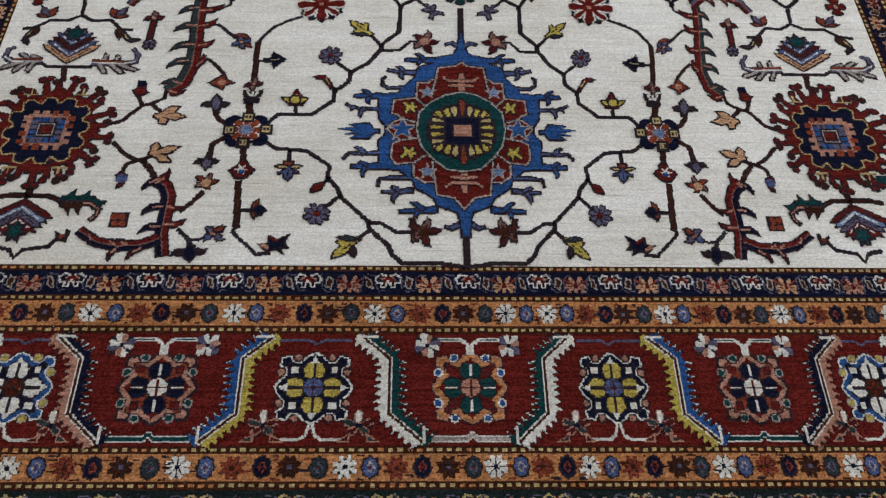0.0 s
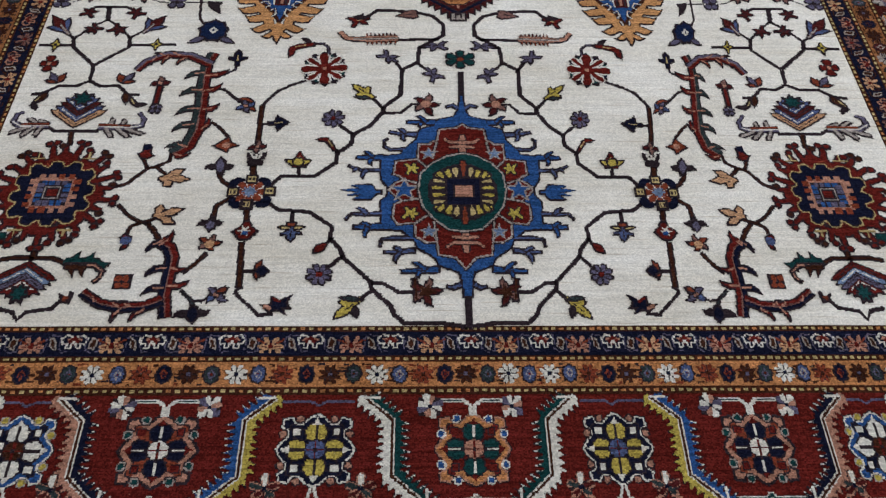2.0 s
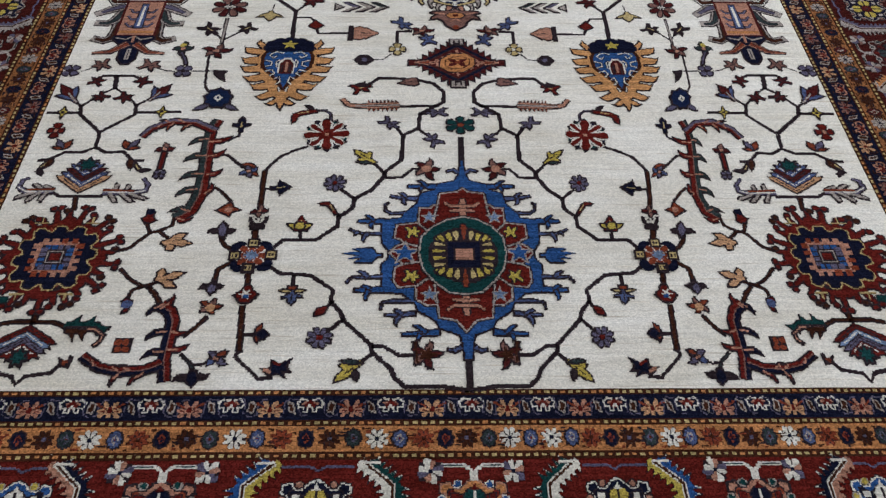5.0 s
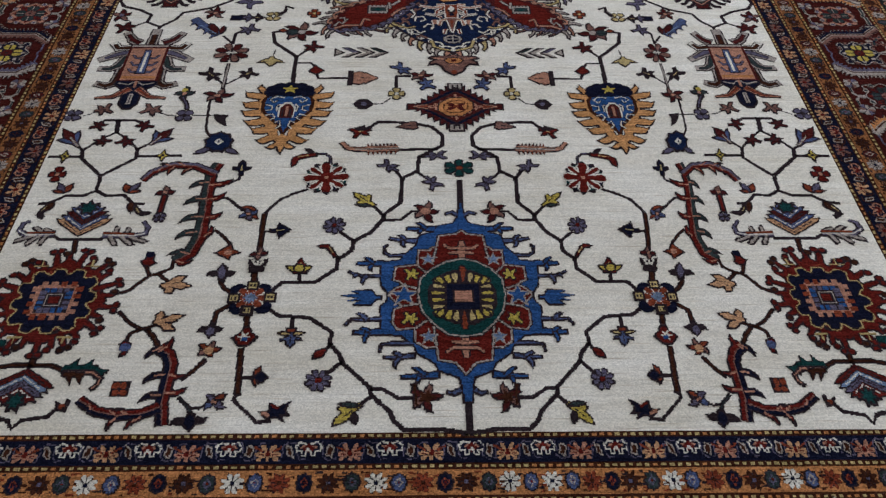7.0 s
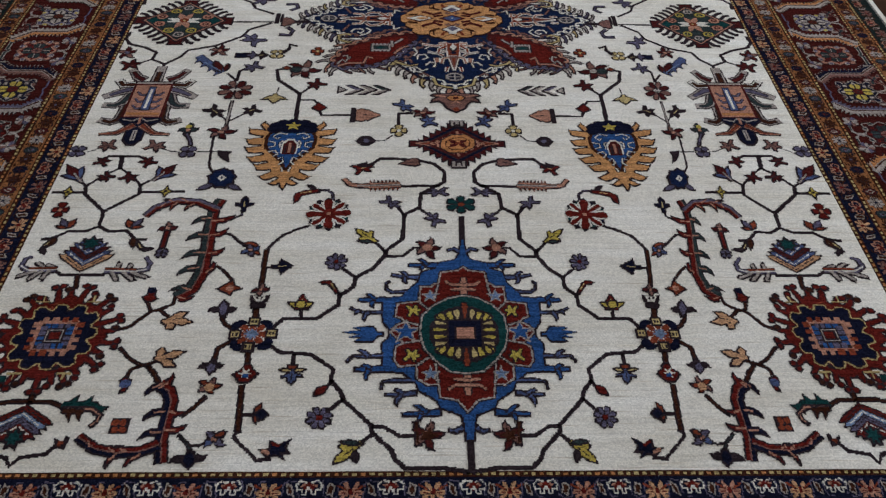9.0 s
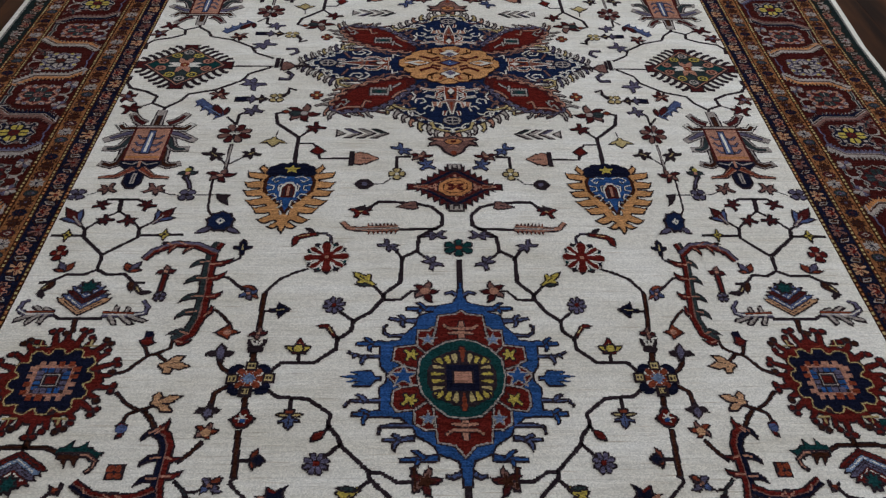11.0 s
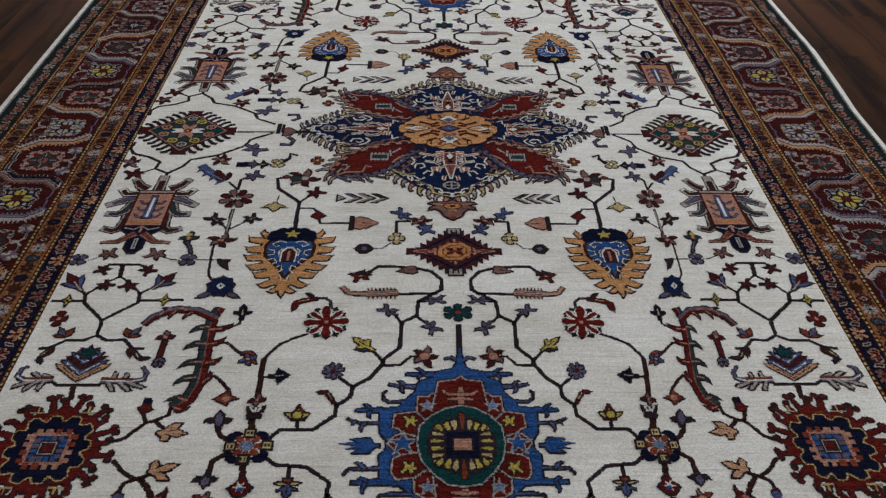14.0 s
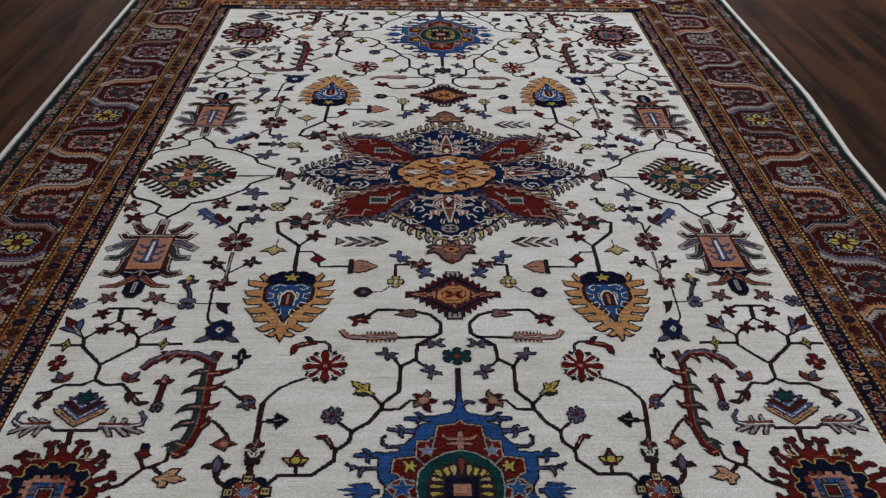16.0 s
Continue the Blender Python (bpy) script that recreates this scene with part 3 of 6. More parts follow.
# rosette with four straw bosses
C = (-0.454, -1.380)
motif("rosette", [(disc((-0.481, -1.358), 0.019), "navy"), (disc((-0.429, -1.358), 0.019), "navy"), (disc((-0.477, -1.407), 0.019), "navy"),
                  (disc((-0.425, -1.405), 0.019), "navy")] + [(disc(C, .036, .036), "dark")] + [(disc(C, .033, .033), "white")] + [(moved(along((.008, 0), (.034, 0), PETAL, .017), C, 45 * k), "brick") for k in range(8)]
      + [(star(C, 0.017, 0.6, 8), "sky")], "4", 3)
for boss in ((-0.452, -1.345), (-0.489, -1.382), (-0.412, -1.379), (-0.456, -1.416)):
    motif("boss", lined(rect(boss, 0.0225, 0.0225), "straw", "dark", 0.0042) + [(rect((boss[0] - .004, boss[1]), 0.004, 0.009), "dark"), (rect((boss[0] + .004, boss[1]), 0.004, 0.009), "dark")], "4", 5)
vine([(-0.452, -1.337), (-0.456, -1.290)], 0.015, "brown")
motif("tulip_cup", sprig((-0.452, -1.303), (-0.453, -1.266), 0.034, "dark", "cone") + [(along((-0.452, -1.293), (-0.474, -1.262), ALMOND, .018), "dark"), (along((-0.450, -1.293), (-0.429, -1.261), ALMOND, .018), "dark"),
      (band([(-0.464, -1.267), (-0.455, -1.285)], 0.005), "white"), (band([(-0.440, -1.266), (-0.446, -1.285)], 0.005), "white"), (band([(-0.452, -1.266), (-0.451, -1.283)], 0.005), "white")]
      + leafstar((-0.452, -1.248), 0.020, 4, "maroon", None, 0), "4", 3)
vine([(-0.452, -1.245), (-0.457, -1.114)], 0.013, "brown")
vine([(-0.457, -1.114), (-0.426, -1.065), (-0.389, -1.040), (-0.362, -1.028)], 0.009)
vine([(-0.314, -0.939), (-0.318, -0.906), (-0.332, -0.892), (-0.358, -0.893)], 0.008, "mauve")
motif("leaf", sprig((-0.352, -0.895), (-0.419, -0.911), 0.038, "red", "hook") + sprig((-0.361, -0.890), (-0.384, -0.872), 0.012, "dark", "almond"), "4", 2)
vine([(-0.453, -1.174), (-0.431, -1.174)], 0.008)
bloom((-0.436, -1.174), (-0.388, -1.169), 0.052, "navy", "dart")
# red cross flower
C = (-0.322, -0.986)
motif("cross_flower", [(star(C, .056, .80, 12, .064, 4), "dark")] + [(moved(along((.026, 0), (.050, 0), PETAL, .020), C, k * 45 + 26, 1.0, 1.1), "green" if k % 2 else "navy") for k in range(8)]
      + [(moved(along((0, 0), (.052, 0), both([(0, .3), (.5, .36), (.8, .5), (1, .30)]), w + .009), C, k * 45 + 4, 1.0, 1.14), "white") for k, w in zip(range(8), (.022, .013) * 4)]
      + [(moved(along((0, 0), (.054, 0), both([(0, .3), (.5, .36), (.8, .5), (1, .30)]), w), C, k * 45 + 4, 1.0, 1.14), "red") for k, w in zip(range(8), (.022, .013) * 4)]
      + [(rect(C, .011, .011), "pink")], "4", 3)

vine([(-0.455, -1.419), (-0.451, -1.460)], 0.013, "brown")
motif("tulip_cup", lined([(-0.477, -1.489), (-0.460, -1.475), (-0.455, -1.460), (-0.444, -1.460), (-0.437, -1.475), (-0.424, -1.488), (-0.443, -1.511), (-0.460, -1.511)], "red")
      + [(star((-0.451, -1.487), 0.015, 0.4, 6), "white"), (disc((-0.450, -1.492), 0.006), "blue")], "4", 3)
vine([(-0.454, -1.514), (-0.445, -1.631)], 0.013, "brown")
vine([(-0.446, -1.628), (-0.451, -1.641), (-0.400, -1.693), (-0.373, -1.689)], 0.009)
vine([(-0.446, -1.589), (-0.421, -1.589)], 0.008)
motif("flower", sprig((-0.423, -1.589), (-0.390, -1.589), 0.030, "navy", "almond") + sprig((-0.419, -1.586), (-0.407, -1.562), 0.012, "brick", "almond")
      + sprig((-0.418, -1.591), (-0.412, -1.610), 0.010, "brick", "almond"), "4", 2)
motif("flower", lined([(-0.397, -1.669), (-0.380, -1.668), (-0.380, -1.650), (-0.362, -1.659), (-0.338, -1.644), (-0.349, -1.664), (-0.339, -1.679), (-0.355, -1.679), (-0.347, -1.693), (-0.366, -1.682), (-0.382, -1.687)], "navy")
      + [(band([(-0.393, -1.672), (-0.377, -1.679)], 0.008), "pink"), (band([(-0.376, -1.654), (-0.361, -1.663)], 0.006), "red")], "4", 2)
# curling twigs between rosette and sunburst
vine([(-0.482, -1.372), (-0.512, -1.353), (-0.525, -1.332), (-0.526, -1.310)], 0.011, "brown")
motif("flower", leafstar((-0.526, -1.308), 0.030, 4, "dark", 0.026, 0) + sprig((-0.523, -1.327), (-0.529, -1.279), 0.022, "mauve", "almond"), "4", 2)
vine([(-0.482, -1.391), (-0.518, -1.417), (-0.522, -1.458)], 0.012, "brown")
motif("flower", leafstar((-0.523, -1.464), 0.026, 4, "dark", 0.020, 0) + sprig((-0.524, -1.458), (-0.523, -1.488), 0.022, "mauve", "almond"), "4", 2)
vine([(-0.745, -1.368), (-0.716, -1.356), (-0.682, -1.313), (-0.664, -1.308), (-0.638, -1.290), (-0.639, -1.262)], 0.009, "brown")
vine([(-0.664, -1.308), (-0.637, -1.333)], 0.009, "brown")
vine([(-0.683, -1.310), (-0.697, -1.283)], 0.009, "brown")
motif("flower", lined([(-0.701, -1.284), (-0.712, -1.269), (-0.701, -1.262), (-0.701, -1.241), (-0.684, -1.248), (-0.683, -1.266), (-0.675, -1.276), (-0.688, -1.286)], "red")
      + [(disc((-0.694, -1.250), 0.010), "navy")], "4", 2)
vine([(-0.724, -1.415), (-0.693, -1.449), (-0.665, -1.464), (-0.641, -1.455), (-0.634, -1.446)], 0.009, "brown")
vine([(-0.665, -1.464), (-0.687, -1.476), (-0.689, -1.493)], 0.009, "brown")
vine([(-0.656, -1.464), (-0.637, -1.484), (-0.622, -1.510)], 0.012, "brown")
motif("flower", lined([(-0.701, -1.504), (-0.695, -1.493), (-0.677, -1.502), (-0.680, -1.516), (-0.683, -1.533), (-0.695, -1.536), (-0.692, -1.522)], "red")
      + [(disc((-0.688, -1.512), 0.011), "lavender")], "4", 2)

for stem, left, mid, right in ([(-0.643, -1.342), (-0.623, -1.366), (-0.585, -1.345), (-0.601, -1.315)], [(-0.637, -1.446), (-0.633, -1.417), (-0.586, -1.428), (-0.598, -1.468)]):
    motif("flower", [(grow(along(stem, tip, both([(-.15, .22), (.30, .28), (.62, .50), (1, 0)]), .021), .0024), "dark") for tip in (left, mid, right)]
          + [(grow(along(stem, tip, both([(-.15, .22), (.30, .28), (.62, .50), (1, 0)]), .021), -.0014), "peach") for tip in (left, mid, right)], "4", 2)


# large barbed leaves, half green and half red
def serrated(name, spine, w, barbs, left, right, level=2):
    w *= 1.0
    barbs = [(f, (f[0] + (t[0] - f[0]) * .86, f[1] + (t[1] - f[1]) * .86), g * .78, c) for f, t, g, c in barbs]
    items = [(band(spine, w + 0.008, w * 0.7 + 0.008), "dark")]
    for foot, tip, wide, colour in barbs:
        items += lined(along(foot, tip, [(-.1, .6), (.30, .46), (.6, .56), (1.08, .95), (.95, .2), (.5, -.55), (-.1, -.6)], wide * .95), colour, "dark", 0.0030)
    n = len(spine)
    edge = band(spine, w, w * 0.7)
    items += [(spine + edge[:n][::-1], left), (spine + edge[n:], right), (band(spine, 0.0030), "rose")]
    for foot, tip, wide, colour in barbs:
        items.append((band([((foot[0] * 1.3 - tip[0] * 0.3), (foot[1] * 1.3 - tip[1] * 0.3)), ((foot[0] * .6 + tip[0] * .4), (foot[1] * .6 + tip[1] * .4))], 0.0042), "pink"))
    return motif(name, items, "4", level)


serrated("serrated_leaf", [(-0.635, -1.271), (-0.607, -1.245), (-0.595, -1.195), (-0.596, -1.122), (-0.602, -1.043), (-0.605, -0.966), (-0.592, -0.931)], 0.031,
         [((-0.613, -1.178), (-0.655, -1.184), 0.026, "slate"), ((-0.610, -1.126), (-0.655, -1.129), 0.026, "slate"), ((-0.612, -1.063), (-0.657, -1.067), 0.026, "slate"),
          ((-0.615, -1.004), (-0.655, -1.010), 0.024, "slate"), ((-0.616, -1.245), (-0.653, -1.234), 0.024, "slate"), ((-0.580, -1.187), (-0.561, -1.161), 0.020, "red"),
          ((-0.582, -1.127), (-0.551, -1.124), 0.024, "red"), ((-0.588, -1.063), (-0.552, -1.055), 0.024, "red"), ((-0.591, -1.012), (-0.543, -1.006), 0.024, "red"),
          ((-0.624, -1.273), (-0.597, -1.281), 0.022, "red")], "slate", "red")
serrated("serrated_leaf", [(-0.592, -0.974), (-0.648, -0.942), (-0.705, -0.938), (-0.749, -0.964), (-0.767, -0.996)], 0.021,
         [((-0.663, -0.953), (-0.684, -0.970), 0.014, "brick"), ((-0.703, -0.949), (-0.720, -0.970), 0.014, "brick"), ((-0.732, -0.953), (-0.744, -0.975), 0.012, "mauve"),
          ((-0.680, -0.938), (-0.708, -0.921), 0.014, "brick"), ((-0.714, -0.940), (-0.738, -0.927), 0.012, "brick")], "red", "mauve", 3)
serrated("serrated_leaf", [(-0.620, -1.513), (-0.598, -1.530), (-0.587, -1.555), (-0.586, -1.596), (-0.587, -1.645), (-0.576, -1.698)], 0.026,
         [((-0.619, -1.516), (-0.651, -1.534), 0.018, "navy"), ((-0.602, -1.582), (-0.639, -1.588), 0.022, "navy"), ((-0.599, -1.630), (-0.635, -1.631), 0.022, "navy"),
          ((-0.612, -1.518), (-0.585, -1.493), 0.020, "red"), ((-0.580, -1.583), (-0.554, -1.593), 0.020, "red"), ((-0.576, -1.625), (-0.542, -1.625), 0.020, "red")], "red", "navy")
serrated("serrated_leaf", [(-0.588, -1.658), (-0.621, -1.673), (-0.668, -1.676), (-0.707, -1.666), (-0.746, -1.639)], 0.021,
         [((-0.624, -1.683), (-0.651, -1.702), 0.014, "red"), ((-0.666, -1.682), (-0.686, -1.707), 0.014, "red"), ((-0.720, -1.657), (-0.729, -1.634), 0.014, "red"),
          ((-0.653, -1.670), (-0.673, -1.655), 0.014, "dark"), ((-0.674, -1.670), (-0.694, -1.655), 0.014, "dark")], "navy", "red", 3)
vine([(-0.559, -1.008), (-0.534, -0.991), (-0.533, -0.970)], 0.007, "mauve")
bloom((-0.532, -0.978), (-0.534, -0.918), 0.044, "navy", "tulip")
vine([(-0.573, -1.057), (-0.551, -1.061), (-0.507, -1.104)], 0.009)
motif("flower", sprig((-0.514, -1.093), (-0.475, -1.104), 0.020, "brick", "almond") + sprig((-0.509, -1.096), (-0.468, -1.135), 0.016, "brick", "almond")
      + leafstar((-0.493, -1.118), 0.024, 4, "lavender", None, 20), "4", 2)
vine([(-0.565, -1.169), (-0.547, -1.184), (-0.521, -1.216)], 0.008, "brown")
motif("flower", lined([(-0.551, -1.245), (-0.534, -1.229), (-0.519, -1.216), (-0.511, -1.234), (-0.494, -1.243), (-0.513, -1.252), (-0.518, -1.266), (-0.535, -1.255)], "brick")
      + [(disc((-0.522, -1.243), 0.009), "pink")], "4", 2)
vine([(-0.561, -1.593), (-0.540, -1.572), (-0.521, -1.543)], 0.010, "brown")
motif("flower", leafstar((-0.519, -1.519), 0.028, 6, "brick", 0.024, 0) + [(disc((-0.518, -1.522), 0.010), "peach")], "4", 2)
vine([(-0.557, -1.635), (-0.536, -1.656), (-0.526, -1.673)], 0.008, "slate")
vine([(-0.535, -1.658), (-0.515, -1.661), (-0.500, -1.653)], 0.007)
motif("flower", leafstar((-0.486, -1.646), 0.024, 4, "lavender", None, 40) + sprig((-0.487, -1.641), (-0.465, -1.628), 0.014, "brick", "almond"), "4", 2)
motif("flower", leafstar((-0.525, -1.688), 0.034, 4, "dark", 0.020, 0) + sprig((-0.528, -1.673), (-0.523, -1.712), 0.026, "navy", "almond"), "4", 2)
motif("flower", [(rect((-0.674, -1.615), 0.036, 0.036), "dark")] + [(disc(p, 0.0075), "brick") for p in ((-0.684, -1.607), (-0.669, -1.607), (-0.681, -1.623), (-0.666, -1.623))], "4", 2)
motif("dumbbell_flower", leafstar((-0.703, -1.041), 0.026, 4, "maroon", 0.026, 0) + lined(band([(-0.702, -1.049), (-0.702, -1.112)], 0.012), "red")
      + rosette((-0.699, -1.128), 0.017, 4, "mauve", "dark", 0.017, 45), "4", 2)

# red sunburst
C = (-0.868, -1.385)
teeth, knobs = [], []
for k in range(26):
    q = 2 * math.pi * (k + 0.5 + hand.uniform(-.14, .14)) / 26
    d, r0, r1 = (math.cos(q), math.sin(q)), 0.090, 0.136 + 0.012 * (k % 2) + hand.uniform(-.004, .004)
    a = (C[0] + 0.90 * d[0] * r0, C[1] + d[1] * r0)
    b = (C[0] + 0.90 * d[0] * r1, C[1] + d[1] * r1)
    teeth += [(band([a, b], .021, .013), "dark"), (band([a, b], .014, .007), "red")]
    for s in ((1, -1) if k % 2 else (1 if k < 13 else -1,)):
        at = (b[0] - s * d[1] * .008, b[1] + s * d[0] * .008)
        teeth.append((disc(at, .0105, .0100, 7, 40 * k), "dark"))
        knobs.append((disc(at, .0062, .0060, 6), "red" if k % 3 else "brown"))
rim = [(C[0] + (.100 + .007 * math.cos(8 * q) + hand.uniform(-.004, .004)) * math.cos(q), C[1] + (.111 + .007 * math.cos(8 * q) + hand.uniform(-.004, .004)) * math.sin(q)) for q in (2 * math.pi * k / 44 for k in range(44))]
sun = motif("sunburst", [(grow(rim, .003), "dark")] + teeth + knobs + [(grow(rim, -.001), "red")]
            + scatter(disc(C, 0.090, 0.100, 20), 26, ("brick", "dark", "maroon", "straw"), 11), "4", 2, None, "red sunburst blossom with navy ring")
jag = []
for k in range(60):
    q = 2 * math.pi * k / 60
    c, t = math.cos(q), math.sin(q)
    r = (abs(c) ** 3 + abs(t) ** 3) ** (-1 / 3) * (.082, .084, .083, .070, .068)[k % 5]
    jag.append((C[0] + r * c, C[1] + r * t * 1.06))
motif("ring", [(grow(jag, .0036), "straw"), (grow(jag, .0008), "dark"), (grow(jag, -.0020), "navy")], "4", 3, sun)
blocks = []
for k in range(4):
    for s in (-0.030, -0.010, 0.010, 0.030):
        blocks.append((moved(rect((0.046, s), 0.016, 0.012), C, 90 * k, 1.0, 1.05), "pink" if s * (k % 2 - .5) > 0 else "brick"))
    for s in (-.021, -.007, .007, .021):
        blocks.append((moved(rect((.028, s), .014, .0105), C, 90 * k), "blue" if s > 0 else "mauve"))
motif("heart", [(rect(C, 0.086, 0.086), "pink")] + blocks[0::1] + [(rect(C, 0.070, 0.070), "dark")]
      + [b for b in blocks if b[1] in ("blue", "mauve")] + [(rect(C, 0.038, 0.038), "dark"), (rect(C, 0.033, 0.033), "ash"), (rect(C, 0.028, 0.028), "dark"), (rect(C, 0.021, 0.021), "red")], "4", 4, sun)
for x, y in ((.055, .100), (-.055, .100), (.050, -.100), (-.050, -.100)):
    at = (C[0] + x, C[1] + y)
    motif("sprout", [(rect((at[0], at[1] + (.008 if y > 0 else -.008)), .004, .020), "straw"), (rect(at, .030, .004), "straw")], "4", 3, sun)


def fan(foot, up, colours):
    """A fan of nested toothed chevrons on the stem of the sunburst; up is its height, negative where it hangs."""
    items = []
    for k, colour in enumerate(colours):
        y0, y1, w = foot[1] + up * (0.06 + 0.15 * k), foot[1] + up * (0.44 + 0.11 * k), 0.056 - 0.008 * k
        half = [(w, y1), (w + .004, y1 + up * .07), (w - .008, y1 + up * .06), (w - .010, y1 + up * .13), (w - .020, y1 + up * .07), (0, y0 + up * 0.17)]
        poly = [(foot[0], y0)] + [(foot[0] + x, y) for x, y in half] + [(foot[0] - x, y) for x, y in reversed(half[:-1])]
        items += [(grow(poly, .003), "dark"), (poly, colour)]
        items.append((band([(foot[0] - w * .8, y1 + up * .0), (foot[0], y0 + up * .05), (foot[0] + w * .8, y1 + up * .0)], .003), "white" if k % 2 else "dark"))
    crown = (foot[0], foot[1] + up * 0.84)
    items += lined(star(crown, 0.026, 0.6, 7, abs(up) * 0.22, 90), "green", "dark", 0.004)
    return motif("fan_blossom", items, "4", 3)


vine([(-0.865, -1.245), (-0.873, -1.200)], 0.012, "brown")
fan((-0.871, -1.195), 0.118, ("peach", "lavender", "maroon", "lavender"))
vine([(-0.932, -1.184), (-0.911, -1.200), (-0.816, -1.200), (-0.808, -1.186)], 0.010)
vine([(-0.862, -1.524), (-0.864, -1.560)], 0.014, "brown")
fan((-0.866, -1.560), -0.098, ("red", "sky", "mauve", "red"))
vine([(-0.928, -1.562), (-0.902, -1.555), (-0.823, -1.556), (-0.797, -1.569)], 0.011, "brown")


def curl_leaf(path, above, below):
    """A barbed leaf lying on its side with a curled end; pale core, red upper edge."""
    items = [(band(path, .021, .010), "dark")]
    for foot, tip in above + below:
        items.append((grow(along(foot, tip, [(-.3, .5), (.4, .42), (.75, .6), (1.05, .5), (.9, -.3), (.4, -.5), (-.3, -.5)], .012), .0020), "dark"))
    items += [(band(path, .0140, .0055), "mauve")]
    for foot, tip in above + below:
        items.append((along(foot, tip, [(-.3, .5), (.4, .42), (.75, .6), (1, .4), (.9, -.3), (.4, -.5), (-.3, -.5)], .008), "ash"))
    lifted = [(x, y + .006) for x, y in path[:2]]
    return motif("curl_leaf", items + [(band(lifted, .0080), "dark"), (band(lifted, .0052), "brick"), (band(path[:3], .0034), "white")], "4", 2)


curl_leaf([(-0.926, -1.184), (-0.989, -1.186), (-1.009, -1.171), (-1.007, -1.148), (-0.993, -1.141)], [[(-0.956, -1.178), (-0.975, -1.159)], [(-0.935, -1.177), (-0.952, -1.165)]], [[(-0.978, -1.192), (-1.009, -1.205)], [(-0.961, -1.193), (-0.982, -1.216)], [(-0.942, -1.191), (-0.952, -1.216)]])
curl_leaf([(-0.816, -1.187), (-0.743, -1.189), (-0.720, -1.182), (-0.717, -1.163), (-0.733, -1.140)], [[(-0.791, -1.181), (-0.785, -1.161)], [(-0.764, -1.181), (-0.758, -1.164)]], [[(-0.795, -1.194), (-0.782, -1.220)], [(-0.768, -1.195), (-0.744, -1.220)], [(-0.746, -1.195), (-0.714, -1.211)]])
motif("curl_leaf", saw([(-0.798, -1.565), (-0.736, -1.566), (-0.722, -1.586)], 0.016, 3, 0.014, "green", "dark", 1) + lined(band([(-0.795, -1.575), (-0.737, -1.575), (-0.717, -1.590), (-0.721, -1.606), (-0.731, -1.616)], 0.013, 0.008), "pink")
      + saw([(-0.791, -1.579), (-0.752, -1.580)], 0.008, 2, 0.018, "brown", "dark", -1), "4", 2)
motif("curl_leaf", [(flip(p), c) for p, c in saw([(0.93, -1.500), (0.99, -1.500)], 0.014, 3, 0.014, "green", "dark", -1)], "4", 2)
# bottom corner vine
vine([(-0.894, -1.678), (-0.867, -1.685), (-0.853, -1.704), (-0.842, -1.685), (-0.795, -1.677), (-0.780, -1.656)], 0.010)
motif("flower", lined([(-0.786, -1.657), (-0.791, -1.640), (-0.773, -1.651), (-0.769, -1.634), (-0.760, -1.639), (-0.761, -1.654), (-0.761, -1.669), (-0.776, -1.666)], "dark", "dark", 0.001)
      + [(disc((-0.775, -1.654), 0.006), "brick")], "4", 2)

# branching twigs between sunburst and palmette
vine([(-0.873, -0.981), (-0.870, -1.033), (-0.896, -1.051), (-0.939, -1.052), (-0.965, -1.075), (-0.994, -1.081)], 0.010)
vine([(-0.870, -1.033), (-0.843, -1.051), (-0.800, -1.049), (-0.772, -1.079), (-0.743, -1.079)], 0.010)
vine([(-0.874, -0.979), (-0.938, -0.910), (-0.944, -0.879)], 0.0105)
vine([(-0.874, -0.979), (-0.803, -0.910), (-0.808, -0.874)], 0.0105)
vine([(-0.940, -0.904), (-1.022, -0.904)], 0.009)
vine([(-0.802, -0.903), (-0.690, -0.900)], 0.009)
vine([(-0.944, -0.879), (-0.908, -0.833), (-0.877, -0.805), (-0.842, -0.833), (-0.808, -0.874)], 0.008)
vine([(-0.808, -0.874), (-0.775, -0.846)], 0.008)
vine([(-0.944, -0.879), (-0.968, -0.856)], 0.008)
vine([(-0.876, -0.812), (-0.884, -0.752)], 0.013)
vine([(-0.931, -0.767), (-0.920, -0.754), (-0.840, -0.754), (-0.813, -0.768)], 0.009)
for a, b, w, c, k in (((-0.964, -1.075), (-0.988, -1.124), 0.024, "dark", "hook"), ((-0.959, -1.073), (-0.970, -1.109), 0.018, "brown", "almond"),
                      ((-0.771, -1.081), (-0.740, -1.126), 0.026, "dark", "hook"), ((-0.779, -1.073), (-0.769, -1.112), 0.018, "brown", "almond"),
                      ((-0.924, -0.759), (-0.935, -0.795), 0.040, "maroon", "fork"), ((-0.825, -0.759), (-0.798, -0.795), 0.040, "maroon", "fork"),
                      ((-0.916, -0.856), (-0.892, -0.828), 0.040, "maroon", "fork"), ((-0.825, -0.856), (-0.863, -0.833), 0.040, "maroon", "fork")):
    bloom(a, b, w, c, k)
for a, s in (((-0.945, -1.041), -1), ((-0.792, -1.041), 1)):
    motif("flower", sprig(a, (a[0] - 0.014 * s, a[1] + 0.034), 0.020, "brick", "almond") + sprig(a, (a[0] + 0.022 * s, a[1] + 0.036), 0.018, "mauve", "almond")
          + sprig(a, (a[0] + 0.030 * s, a[1] + 0.008), 0.012, "brick", "almond"), "4", 2)
